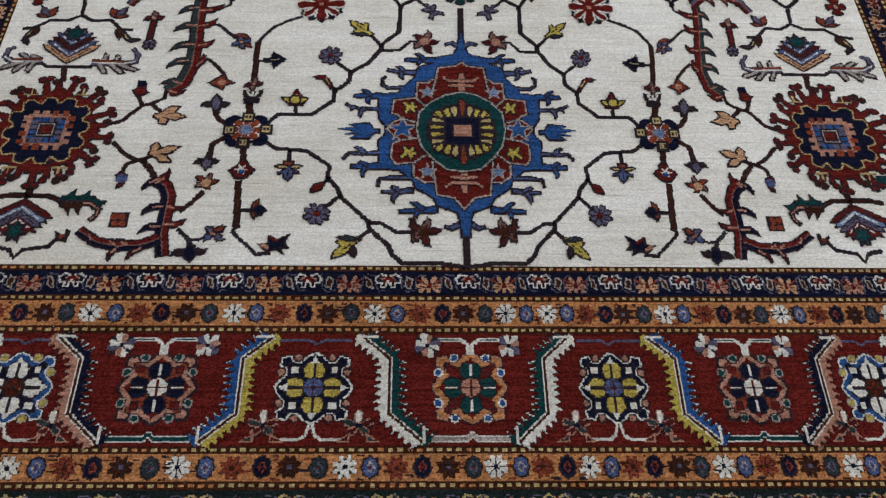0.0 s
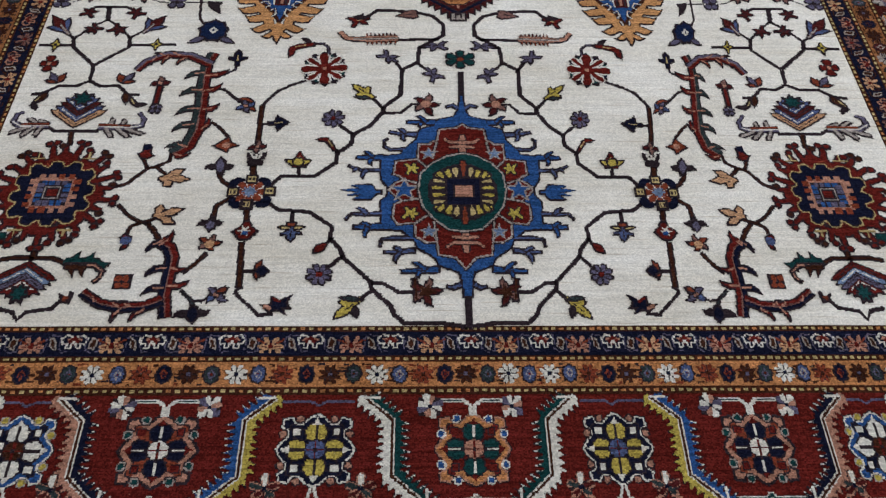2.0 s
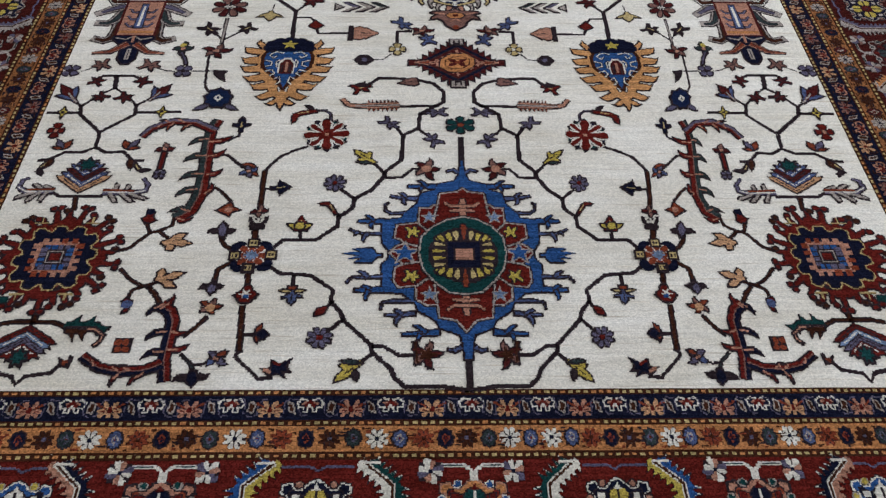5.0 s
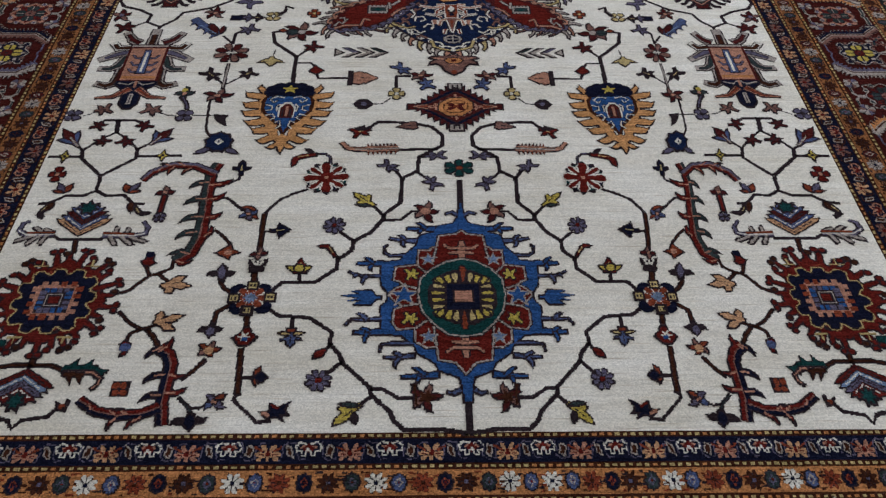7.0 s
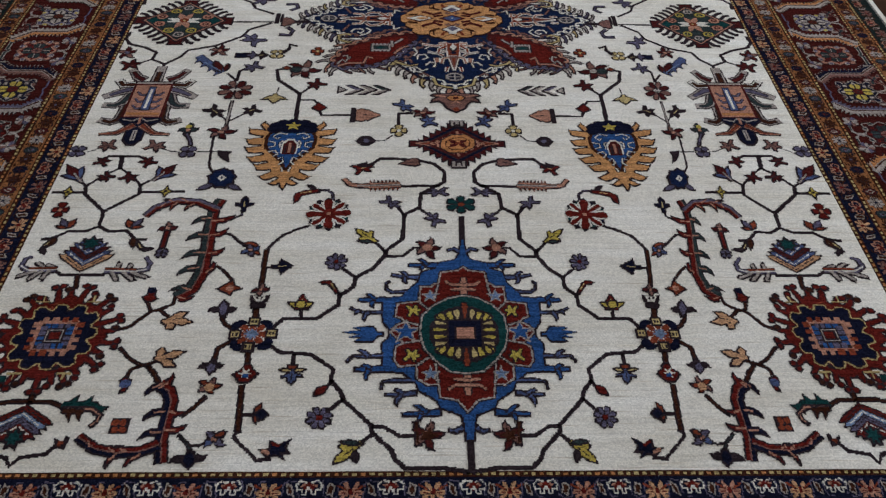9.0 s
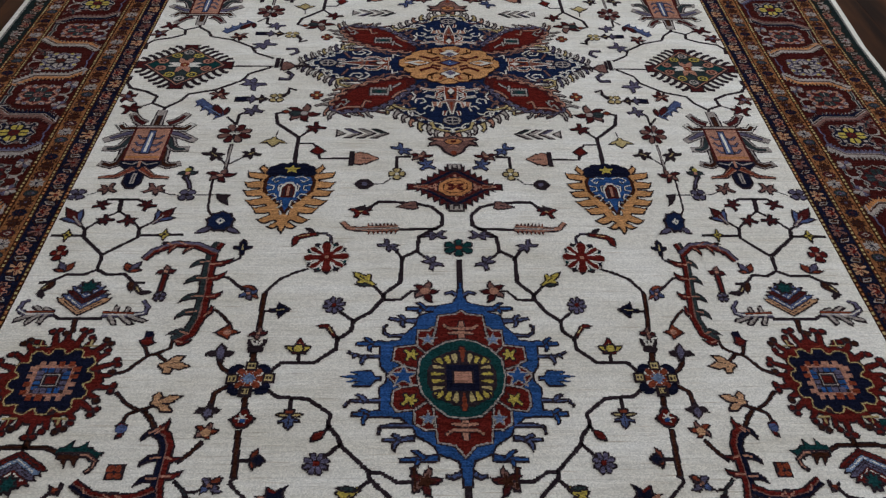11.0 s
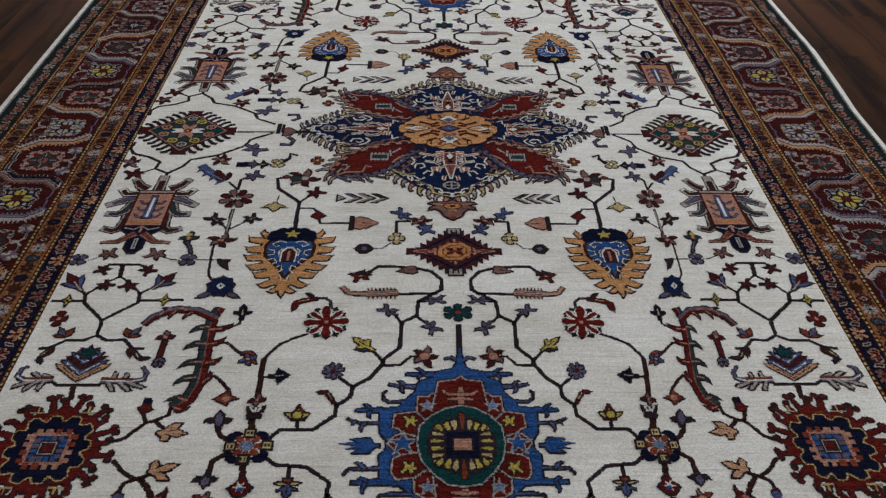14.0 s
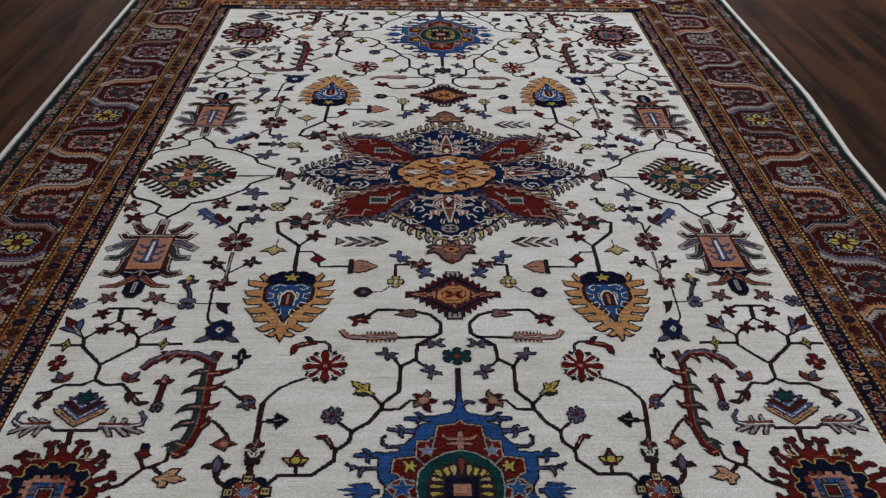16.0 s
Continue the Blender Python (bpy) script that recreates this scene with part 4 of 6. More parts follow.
for a, b in (((-0.959, -0.865), (-1.018, -0.791)), ((-0.779, -0.856), (-0.735, -0.790))):
    motif("flame_leaf", trefoil(a, b, .050, "maroon", "lavender") + [(band([a, ((a[0] + b[0]) / 2, (a[1] + b[1]) / 2)], .0045), "ash")], "4", 2)
for a in ((-0.982, -0.904), (-0.738, -0.901)):
    motif("flower", lined(star(a, 0.018, 0.45, 4, 0.024), "gold") + [(disc(a, 0.005), "dark")], "4", 3)
motif("flower", rosette((-0.980, -0.973), 0.022, 4, "red", "pink", 0.030, 0), "4", 2)
for c in ((-1.008, -0.733), (-0.716, -0.733)):
    motif("flower", lined(rosette(c, 0.026, 4, "brown", "mauve", 0.030, 45)[0][0], "dark") + rosette(c, 0.025, 4, "mauve", "dark", 0.028, 45), "4", 2)
vine([(-0.980, -0.735), (-0.950, -0.717)], 0.004)
vine([(-0.795, -0.716), (-0.762, -0.731), (-0.737, -0.734)], 0.004)
vine([(-0.695, -0.733), (-0.639, -0.731)], 0.004)
bloom((-0.957, -0.715), (-0.912, -0.700), 0.048, "rose", "fork")
bloom((-0.780, -0.716), (-0.834, -0.700), 0.048, "rose", "fork")
motif("flower", lined([(-0.641, -0.726), (-0.618, -0.730), (-0.599, -0.730), (-0.606, -0.750), (-0.598, -0.779), (-0.615, -0.770), (-0.633, -0.750)], "dark", "dark", 0.002), "4", 2)
motif("flower", leafstar((-0.734, -0.634), 0.028, 4, "slate", 0.032, 90) + [(disc((-0.736, -0.618), 0.009), "gold")]
      + lined(band([(-0.736, -0.649), (-0.721, -0.680), (-0.713, -0.706)], 0.010), "mauve"), "4", 2)
vine([(-0.660, -0.659), (-0.654, -0.745), (-0.649, -0.794), (-0.636, -0.818)], 0.006, "brown")
C = (-0.607, -0.846)
motif("cup_flower", [it for s in (1, -1) for it in sprig((C[0] + s * .016, C[1] - .024), (C[0] + s * .056, C[1] - .048), .020, "mauve", "almond")]
      + lined(star(C, .037, .84, 9, .042, 10), "royal", "dark", .005) + [(disc(C, .013, .013, 4), "white"), (disc(C, .005, .005, 4), "royal")], "4", 3)

# salmon palmette with spread leaves
C = (-0.877, -0.490)
leaves = []
for way, w, colour, core in (([(-0.925, -0.436), (-0.924, -0.565)], .026, "maroon", "ash"), ([(-0.924, -0.458), (-0.936, -0.584), (-0.957, -0.599), (-0.991, -0.586)], .030, "brown", "ash"), ([(-0.925, -0.440), (-0.948, -0.502), (-0.965, -0.516), (-1.000, -0.514)], .027, "slate", "ash"),
                             ([(-0.920, -0.422), (-0.957, -0.440), (-1.009, -0.473)], .036, "mauve", "ash"), ([(-0.918, -0.405), (-0.967, -0.410), (-0.987, -0.381)], .026, "brown", "white"), ([(-0.912, -0.382), (-0.937, -0.365), (-0.961, -0.323)], .028, "maroon", "ash")):
    for side in (way, [(2 * C[0] - x, y) for x, y in way]):
        leaves += quill(side, w * 1.15, colour, core, .020)
foot = [(C[0] + x, C[1] + y) for x, y in ((-.024, -.115), (.024, -.115), (.026, -.190), (.010, -.215), (-.010, -.215), (-.026, -.190))]
beard = [(C[0] - .010, C[1] - .122), (C[0] - .050, C[1] - .160), (C[0] - .096, C[1] - .166)]
pal = motif("palmette", leaves + quill([(C[0], C[1] + .085), (C[0] + .002, C[1] + .185)], .030, "brown", "ash", .026)
            + lined(band([(C[0] - .054, C[1] + .092), (C[0] + .054, C[1] + .092)], .014), "ash", "dark", .004)
            + lined([(C[0] + x, C[1] + y) for x, y in ((-.054, -.075), (.054, -.075), (.060, -.100), (.034, -.128), (-.034, -.128), (-.060, -.100))], "navy")
            + lined(foot, "navy", "dark", .004) + [(band([(C[0], C[1] - .145), (C[0], C[1] - .195)], .0115), "ash"), (band([(C[0], C[1] - .150), (C[0], C[1] - .190)], .0040), "navy")]
            + [it for way in (beard, [(2 * C[0] - x, y) for x, y in beard]) for it in quill(way, .022, "brick", "pink", .005)]
            + [(band([(C[0] - .050, C[1] - .094), (C[0] - .020, C[1] - .104), (C[0], C[1] - .086), (C[0] + .020, C[1] - .104), (C[0] + .050, C[1] - .094)], .0052), "ash"),
               (band([(C[0], C[1] - .084), (C[0], C[1] - .118)], .0060), "pink")], "4", 2, None, "salmon palmette with barbed leaves")
ribs = []
for y in (-.030, .004, .038):
    for s in (1, -1):
        way = [(C[0] + s * .010, C[1] + y - .010), (C[0] + s * .026, C[1] + y - .012), (C[0] + s * .038, C[1] + y + .006)]
        ribs += [(band(way, .0135, .009), "dark"), (band(way, .0085, .004), "mauve")]
motif("panel", lined(rect(C, .104, .166), "pink", "maroon", 0.006) + ribs
      + [(band([(C[0], C[1] - .052), (C[0], C[1] + .072)], .030, .022), "dark"), (band([(C[0], C[1] - .048), (C[0], C[1] + .068)], .023, .015), "lavender"),
         (band([(C[0], C[1] - .040), (C[0], C[1] + .058)], .0056), "white"), (band([(C[0] - .046, C[1] - .068), (C[0] + .046, C[1] - .068)], .012), "orange")], "4", 3, pal)
vine([(-0.874, -0.336), (-0.873, -0.291), (-0.917, -0.263), (-0.912, -0.223), (-0.953, -0.193), (-1.007, -0.173), (-1.026, -0.139), (-1.022, -0.097)], 0.012)
vine([(-0.873, -0.291), (-0.834, -0.248), (-0.818, -0.208), (-0.739, -0.180), (-0.664, -0.120), (-0.649, -0.077), (-0.582, -0.032)], 0.011)
vine([(-0.917, -0.263), (-0.958, -0.292)], 0.007)
motif("flower", leafstar((-1.001, -0.227), 0.032, 5, "maroon", 0.036, 90) + [(disc((-1.001, -0.227), 0.008), "mauve")], "4", 2)
bloom((-0.946, -0.286), (-1.002, -0.305), 0.056, "maroon", "fork")
motif("flower", leafstar((-0.720, -0.210), 0.030, 5, "maroon", 0.034, 90), "4", 2)
vine([(-0.743, -0.180), (-0.725, -0.204)], 0.007)
bloom((-0.658, -0.113), (-0.597, -0.168), 0.060, "mauve", "fork")
vine([(-0.659, -0.106), (-0.629, -0.141)], 0.007)
motif("flower", lined(band([(-0.668, -0.237), (-0.626, -0.236)], 0.026), "navy") + sprig((-0.633, -0.236), (-0.599, -0.236), 0.056, "mauve", "dart")
      + sprig((-0.605, -0.236), (-0.567, -0.235), 0.050, "dark", "dart"), "4", 2)
motif("flower", rosette((-0.540, -0.228), 0.026, 4, "straw", "white", 0.030, 45) + lined(band([(-0.524, -0.221), (-0.506, -0.194), (-0.509, -0.167), (-0.483, -0.180)], 0.014, 0.008), "dark", "dark", 0.002), "4", 2)
motif("flower", rosette((-0.417, -0.210), 0.022, 4, "brick", "straw", 0.026, 0), "4", 2)
# blue feather and salmon rosette
motif("feather_leaf", saw([(-0.778, -0.243), (-0.747, -0.280), (-0.690, -0.335)], 0.024, 4, 0.016, "lavender", "dark", -1) + [(along(*[(-0.700, -0.329), (-0.726, -0.267)], both([(-.1, .2), (.4, .5), (.8, .3), (1, 0)]), .034), "dark"), (along(*[(-0.699, -0.324), (-0.720, -0.276)], both([(0, .2), (.4, .5), (.8, .3), (1, 0)]), .024), "maroon"), (along(*[(-0.685, -0.331), (-0.680, -0.280)], ALMOND, .022), "dark"), (along(*[(-0.686, -0.326), (-0.682, -0.289)], ALMOND, .013), "maroon"), (band([(-0.753, -0.280), (-0.697, -0.331)], .004), "sky")], "4", 2)
vine([(-0.675, -0.340), (-0.646, -0.377)], 0.008)
vine([(-0.642, -0.383), (-0.640, -0.327), (-0.619, -0.308), (-0.591, -0.288)], 0.011)
bloom((-0.628, -0.320), (-0.581, -0.288), 0.050, "mauve", "fork")
motif("rosette", rosette((-0.637, -0.432), 0.052, 8, "rose", "white", 0.052, 22, "maroon") + [(rect((-0.637, -0.432), .046, .008), "dark"), (rect((-0.637, -0.432), .008, .050), "dark"), (rect((-0.637, -0.432), .030, .004), "white")], "4", 3)
vine([(-0.637, -0.485), (-0.635, -0.610)], 0.010, "ash")
vine([(-0.635, -0.590), (-0.668, -0.549)], 0.006)
vine([(-0.632, -0.590), (-0.582, -0.543)], 0.006)
bloom((-0.654, -0.566), (-0.701, -0.519), 0.046, "dark", "fork")
bloom((-0.594, -0.551), (-0.556, -0.523), 0.046, "dark", "fork")
motif("flower", leafstar((-0.643, -0.644), 0.040, 6, "maroon", 0.034, 0), "4", 3)
# blue and amber palmette
C = (-0.448, -0.719)
left_hull = [(-0.496, -0.607), (-0.516, -0.631), (-0.527, -0.666), (-0.524, -0.721), (-0.508, -0.759), (-0.490, -0.797), (-0.481, -0.828), (-0.463, -0.844), (-0.453, -0.881), (-0.445, -0.897)]
axis = left_hull[-1][0]
left_hull = [(p[0], p[1]) for p in left_hull[:-1]]
hull = left_hull + [(axis, -0.893)] + [(2 * C[0] - x, y) for x, y in reversed(left_hull)]
FLAME = [(-.40, -.50), (.45, -.52), (.80, -.36), (1, .60), (.82, .40), (.55, .50), (-.40, .56)]
spikes, flames = [], []
for (a, b), wide in zip(([(-0.510, -0.634), (-0.538, -0.596)], [(-0.520, -0.648), (-0.572, -0.638)], [(-0.520, -0.684), (-0.570, -0.689)], [(-0.517, -0.721), (-0.567, -0.727)], [(-0.506, -0.759), (-0.553, -0.770)], [(-0.490, -0.795), (-0.532, -0.802)], [(-0.480, -0.832), (-0.509, -0.849)], [(-0.461, -0.858), (-0.481, -0.873)]),
                        (.018, .026, .030, .028, .028, .028, .024, .016)):
    for s in (1, -1):
        p, q = (a, b) if s > 0 else ((2 * C[0] - a[0], a[1]), (2 * C[0] - b[0], b[1]))
        way = along(p, q, FLAME, -s * wide)
        spikes.append((grow(way, .0022), "dark"))
        flames.append((grow(way, -.0022), "honey"))
half_shield = [(-0.449, -0.630), (-0.498, -0.634), (-0.513, -0.668), (-0.510, -0.713), (-0.463, -0.772), (-0.449, -0.807)]
shield = [(min(x, C[0]), y) for x, y in half_shield[1:]]
shield = shield + [(2 * C[0] - x, y) for x, y in reversed(shield)]
curls = []
for s in (1, -1):
    for way in ([(.012, .066), (.034, .072), (.050, .058), (.038, .044), (.030, .054)], [(.060, .034), (.042, .028), (.040, .012), (.056, .006)],
                [(.054, -.014), (.036, -.008), (.028, -.024), (.040, -.034)], [(.026, -.046), (.014, -.038), (.010, -.058), (.020, -.070)],
                [(.020, .036), (.028, .026), (.026, .004)], [(.012, -.080), (.008, -.098)]):
        way = [(C[0] + s * x, C[1] + y) for x, y in way]
        curls += [(band(way, .0080), "navy"), (band(way, .0036), "white")]
pal = motif("palmette", [(grow(hull, .003), "dark")] + spikes + [(grow(hull, -.002), "honey")] + flames, "4", 2, None, "blue and amber palmette with hooked edge")
motif("shield", lined(shield, "blue", "brown", 0.009) + curls
      + [(moved([(-.021, -.022), (.021, -.022), (.023, .022), (.009, .044), (-.009, .044), (-.023, .022)], C), "white"),
         (moved([(-.017, -.024), (.017, -.024), (.018, .019), (.007, .037), (-.007, .037), (-.018, .019)], C), "maroon")]
      + [(moved(rect((0, .004), .006, .044), C), "pink"), (moved(rect((.010, -.004), .005, .034), C), "dark"), (moved(rect((-.010, -.004), .005, .034), C), "dark")], "4", 3, pal)
bumps = []
for k in range(7):
    q = radians(190 - 33.3 * k)
    bumps.append((disc((C[0] + .050 * math.cos(q), C[1] + .094 + .026 * math.sin(q)), .0185, .0170, 9), "navy"))
motif("crest", [(grow(p, .003), "dark") for p, c in bumps] + bumps + [(disc((C[0], C[1] + .096), .050, .024, 12), "navy")]
      + [(star((C[0], C[1] + .104), 0.021, 0.42, 5, 0.024, 90), "gold")], "4", 4, pal)
vine([(-0.445, -0.594), (-0.447, -0.528), (-0.448, -0.450), (-0.519, -0.375), (-0.530, -0.319), (-0.500, -0.309)], 0.013)
vine([(-0.448, -0.450), (-0.410, -0.402)], 0.008)
bloom((-0.425, -0.417), (-0.385, -0.380), 0.050, "maroon", "fork")
motif("flower", leafstar((-0.448, -0.318), 0.052, 7, "maroon", 0.050, 0) + [(disc((-0.472, -0.319), 0.020), "dark"), (disc((-0.472, -0.319), 0.015), "slate"), (disc((-0.445, -0.318), 0.011), "ash")] + sprig((-0.490, -0.312), (-0.514, -0.306), 0.020, "brick", "almond"), "4", 2)
vine([(-0.445, -0.482), (-0.403, -0.482), (-0.392, -0.499)], 0.008)
motif("flower", lined([(-0.407, -0.525), (-0.389, -0.493), (-0.363, -0.521), (-0.382, -0.541)], "red"), "4", 2)
vine([(-0.384, -0.533), (-0.376, -0.558), (-0.292, -0.557)], 0.010)
motif("cone_flower", [(rect((-0.288, -0.557), 0.014, 0.072), "dark")] + sprig((-0.280, -0.557), (-0.212, -0.557), 0.066, "pink", "cone"), "4", 2)
vine([(-0.512, -0.412), (-0.516, -0.457)], 0.004)
motif("flower", trefoil((-0.518, -0.450), (-0.518, -0.500), 0.060, "straw", "straw"), "4", 2)
for x, c in ((-0.322, "mauve"), (-0.283, "ash"), (-0.244, "slate")):
    motif("chevron", [(along((x, -.427), (x + .060, -.427), CHEVRON, .027), "dark"), (along((x + .006, -.427), (x + .051, -.427), [(.02, .95), (.26, .95), (.98, .04), (.62, .04)], .022), c),
                      (along((x + .006, -.427), (x + .051, -.427), [(.02, -.95), (.26, -.95), (.98, -.04), (.62, -.04)], .022), "ash")], "4", 2)
motif("chevron", lined(along((-0.340, -.427), (-0.312, -.427), both([(0, .9), (1, 0)]), 0.022), "ash", "dark", .003), "4", 2)
# sprays beside the small diamond
vine([(-0.161, -0.614), (-0.161, -0.548), (-0.120, -0.545)], 0.012)
motif("flower", rosette((-0.159, -0.632), 0.024, 4, "straw", "white", 0.028, 0), "4", 3)
motif("flower", leafstar((-0.094, -0.545), 0.036, 6, "maroon", 0.026, 0) + sprig((-0.126, -0.536), (-0.169, -0.485), 0.040, "lavender", "fork") + sprig((-0.084, -0.558), (-0.072, -0.613), 0.044, "lavender", "fork"), "4", 2)
vine([(-0.175, -0.651), (-0.195, -0.677), (-0.226, -0.680)], 0.004)
motif("flower", lined(along((-0.220, -0.680), (-0.275, -0.680), both([(0, .1), (.3, .5), (.7, .5), (1, 0)]), 0.044), "dark", "dark", 0.002) + [(disc((-0.244, -0.680), 0.008), "mauve")], "4", 2)
C = (0.0, -0.692)
half_steps = []
for k in range(6):
    x, y = .022 + .0165 * k, .090 - .0150 * k
    half_steps += [(x - .012, y - .003), (x + .004, y + .007)]
steps = half_steps + [(.100, .012), (.130, .013)]
steps = steps + [(x, -y) for x, y in reversed(steps)]
steps = steps + [(-x, -y) for x, y in steps]
dia = motif("stepped_diamond", [(grow(moved(steps, C), .002), "dark"), (grow(moved(steps, C), -.0022), "maroon"), (disc(C, .104, .086, 4), "navy"), (disc(C, .092, .074, 4), "dark"), (disc(C, .087, .069, 4), "maroon")]
            + scallop([(-.074, C[1]), (0, C[1] + .058), (.074, C[1])], 8, .012, "pink", .0040, -1, "") + scallop([(.074, C[1]), (0, C[1] - .058), (-.074, C[1])], 8, .012, "pink", .0040, -1, "")
            + [it for s in (1, -1) for it in quill([(s * .074, C[1]), (s * .112, C[1])], .022, "brick", "pink", .006)], "y", 2)
motif("heart", [(disc(C, .054, .046, 8, 22), "dark"), (disc(C, .050, .042, 8, 22), "orange"), (disc(C, .037, .030, 8, 22), "brown"), (disc(C, .034, .027, 8, 22), "orange")]
      + [(along(C, (C[0] + x, C[1] + y), ALMOND, .015), "maroon") for x, y in ((.026, .016), (-.026, .016), (.026, -.016), (-.026, -.016))] + [(rect(C, .012, .010), "brick")], "y", 3, dia)
for s in (1, -1):
    motif("end_bar", [(rect((0, C[1] + s * .092), .044, .034), "dark"), (rect((0, C[1] + s * .094), .034, .024), "ash"), (rect((0, C[1] + s * .090), .020, .022), "dark"), (rect((0, C[1] + s * .096), .008, .014), "ash")], "y", 4, dia)
# ---- blue medallion with its stems ----
CB = (0.0, (-0.002, -1.381)[1])


def twin(poly, colour, line="", w=0.0035):
    """A shape and its mirror image across the rug's axis."""
    out = []
    for p in (poly, flip(poly)):
        out += lined(p, colour, line, w) if line else [(p, colour)]
    return out


def fork(path, w, prongs, colour="lavender"):
    """An arm of the medallion with short prongs near its end."""
    out = twin(band(path, w, w * .55), colour, "dark", .0030)
    for a, b in prongs:
        out += twin(along(a, b, [(-.2, .5), (.5, .42), (1, .62), (.92, -.1), (.5, -.5), (-.2, -.5)], .0125), colour, "dark", .0026)
    return out


arms = (fork([(-0.056, -1.167), (-0.097, -1.168), (-0.126, -1.167)], .020, ([(-0.083, -1.164), (-0.099, -1.143)], [(-0.090, -1.170), (-0.100, -1.182)]), "blue")
        + fork([(-0.099, -1.207), (-0.134, -1.206), (-0.163, -1.199)], .017, ([(-0.128, -1.202), (-0.139, -1.185)], [(-0.132, -1.209), (-0.132, -1.228)]))
        + fork([(-0.107, -1.250), (-0.160, -1.255), (-0.172, -1.245), (-0.174, -1.226), (-0.164, -1.220)], .011, ())
        + fork([(-0.173, -1.278), (-0.206, -1.279), (-0.233, -1.278)], .020, ([(-0.199, -1.275), (-0.213, -1.257)], [(-0.201, -1.284), (-0.205, -1.302)]), "blue")
        + fork([(-0.173, -1.316), (-0.219, -1.317), (-0.250, -1.303)], .012, ([(-0.210, -1.317), (-0.223, -1.338)], [(-0.229, -1.312), (-0.241, -1.317)]))
        + fork([(-0.170, -1.439), (-0.216, -1.442), (-0.237, -1.440), (-0.249, -1.457)], .012, ([(-0.205, -1.440), (-0.222, -1.420)], ))
        + fork([(-0.167, -1.474), (-0.205, -1.476), (-0.232, -1.476)], .020, ([(-0.200, -1.473), (-0.213, -1.460)], [(-0.202, -1.480), (-0.210, -1.503)]), "blue")
        + fork([(-0.104, -1.504), (-0.154, -1.505), (-0.172, -1.509), (-0.175, -1.527)], .012, ())
        + fork([(-0.103, -1.536), (-0.135, -1.541), (-0.167, -1.541)], .015, ([(-0.131, -1.538), (-0.148, -1.525)], [(-0.136, -1.545), (-0.148, -1.566)]))
        + fork([(-0.054, -1.584), (-0.094, -1.588), (-0.132, -1.590)], .019, ([(-0.085, -1.584), (-0.105, -1.563)], [(-0.094, -1.591), (-0.102, -1.605)]), "blue")
        + fork([(-0.005, -1.125), (-0.020, -1.111), (-0.037, -1.118)], .015, ()) + fork([(-0.011, -1.619), (-0.028, -1.630), (-0.042, -1.626)], .015, ()))
block = [(-0.175, -1.373), (-0.186, -1.375), (-0.196, -1.357), (-0.225, -1.359), (-0.244, -1.361), (-0.223, -1.368), (-0.262, -1.374), (-0.225, -1.381), (-0.253, -1.390), (-0.223, -1.389), (-0.238, -1.402), (-0.195, -1.403), (-0.186, -1.386), (-0.175, -1.387)]
left_side = [(0.002, -1.080), (-0.002, -1.097), (-0.008, -1.127), (-0.018, -1.149), (-0.057, -1.160), (-0.063, -1.178), (-0.095, -1.191), (-0.104, -1.225), (-0.133, -1.258), (-0.135, -1.269), (-0.180, -1.275), (-0.177, -1.343), (-0.162, -1.366), (-0.161, -1.387), (-0.176, -1.406), (-0.173, -1.480), (-0.131, -1.485), (-0.104, -1.513), (-0.099, -1.530), (-0.062, -1.556), (-0.056, -1.574), (-0.016, -1.591), (-0.011, -1.611), (-0.008, -1.650)]
left_side = [(min(x, -.004), y) for x, y in left_side]
body = left_side + [(-x, y) for x, y in reversed(left_side)]
stem_top, stem_foot = -0.994, -1.721
med = motif("medallion", [(band([(0, stem_top), (0, CB[1] + 0.25)], 0.013), "dark"), (band([(0, stem_foot), (0, CB[1] - 0.25)], 0.013), "dark"),
                          (grow(body, 0.0035), "dark")] + arms + twin(block, "blue", "dark", .003) + [(grow(body, -.001), "blue")], "y", 2, None, "blue medallion with branching arms")
# the red petals round the octagon
petals_left = [(0.004, -1.174), (-0.013, -1.186), (-0.051, -1.192), (-0.056, -1.227), (-0.065, -1.229), (-0.073, -1.238), (-0.096, -1.238), (-0.098, -1.284), (-0.146, -1.291), (-0.150, -1.328), (-0.137, -1.334), (-0.129, -1.345), (-0.147, -1.355), (-0.160, -1.374), (-0.145, -1.391), (-0.130, -1.405), (-0.147, -1.416), (-0.150, -1.451), (-0.140, -1.469), (-0.104, -1.464), (-0.102, -1.501), (-0.082, -1.516), (-0.059, -1.515), (-0.055, -1.548), (-0.021, -1.555), (-0.003, -1.583)]
petals_left = [(min(x, 0), y) for x, y in petals_left]
petals = petals_left + [(-x, y) for x, y in reversed(petals_left[1:-1])]
seams = [(-0.057, -1.231), (-0.067, -1.280)], [(-0.098, -1.287), (-0.078, -1.310)], [(-0.129, -1.345), (-0.096, -1.356)], [(-0.130, -1.405), (-0.094, -1.398)], [(-0.104, -1.467), (-0.074, -1.441)], [(-0.060, -1.512), (-0.065, -1.462)]
ring = motif("petal_ring", [(grow(petals, .0052), "dark"), (grow(petals, .0022), "ash"), (grow(petals, -.0016), "red")]
             + [it for way in seams for it in twin(band(way, .0082), "dark") + twin(band(way, .0038), "ash")], "y", 3, med)
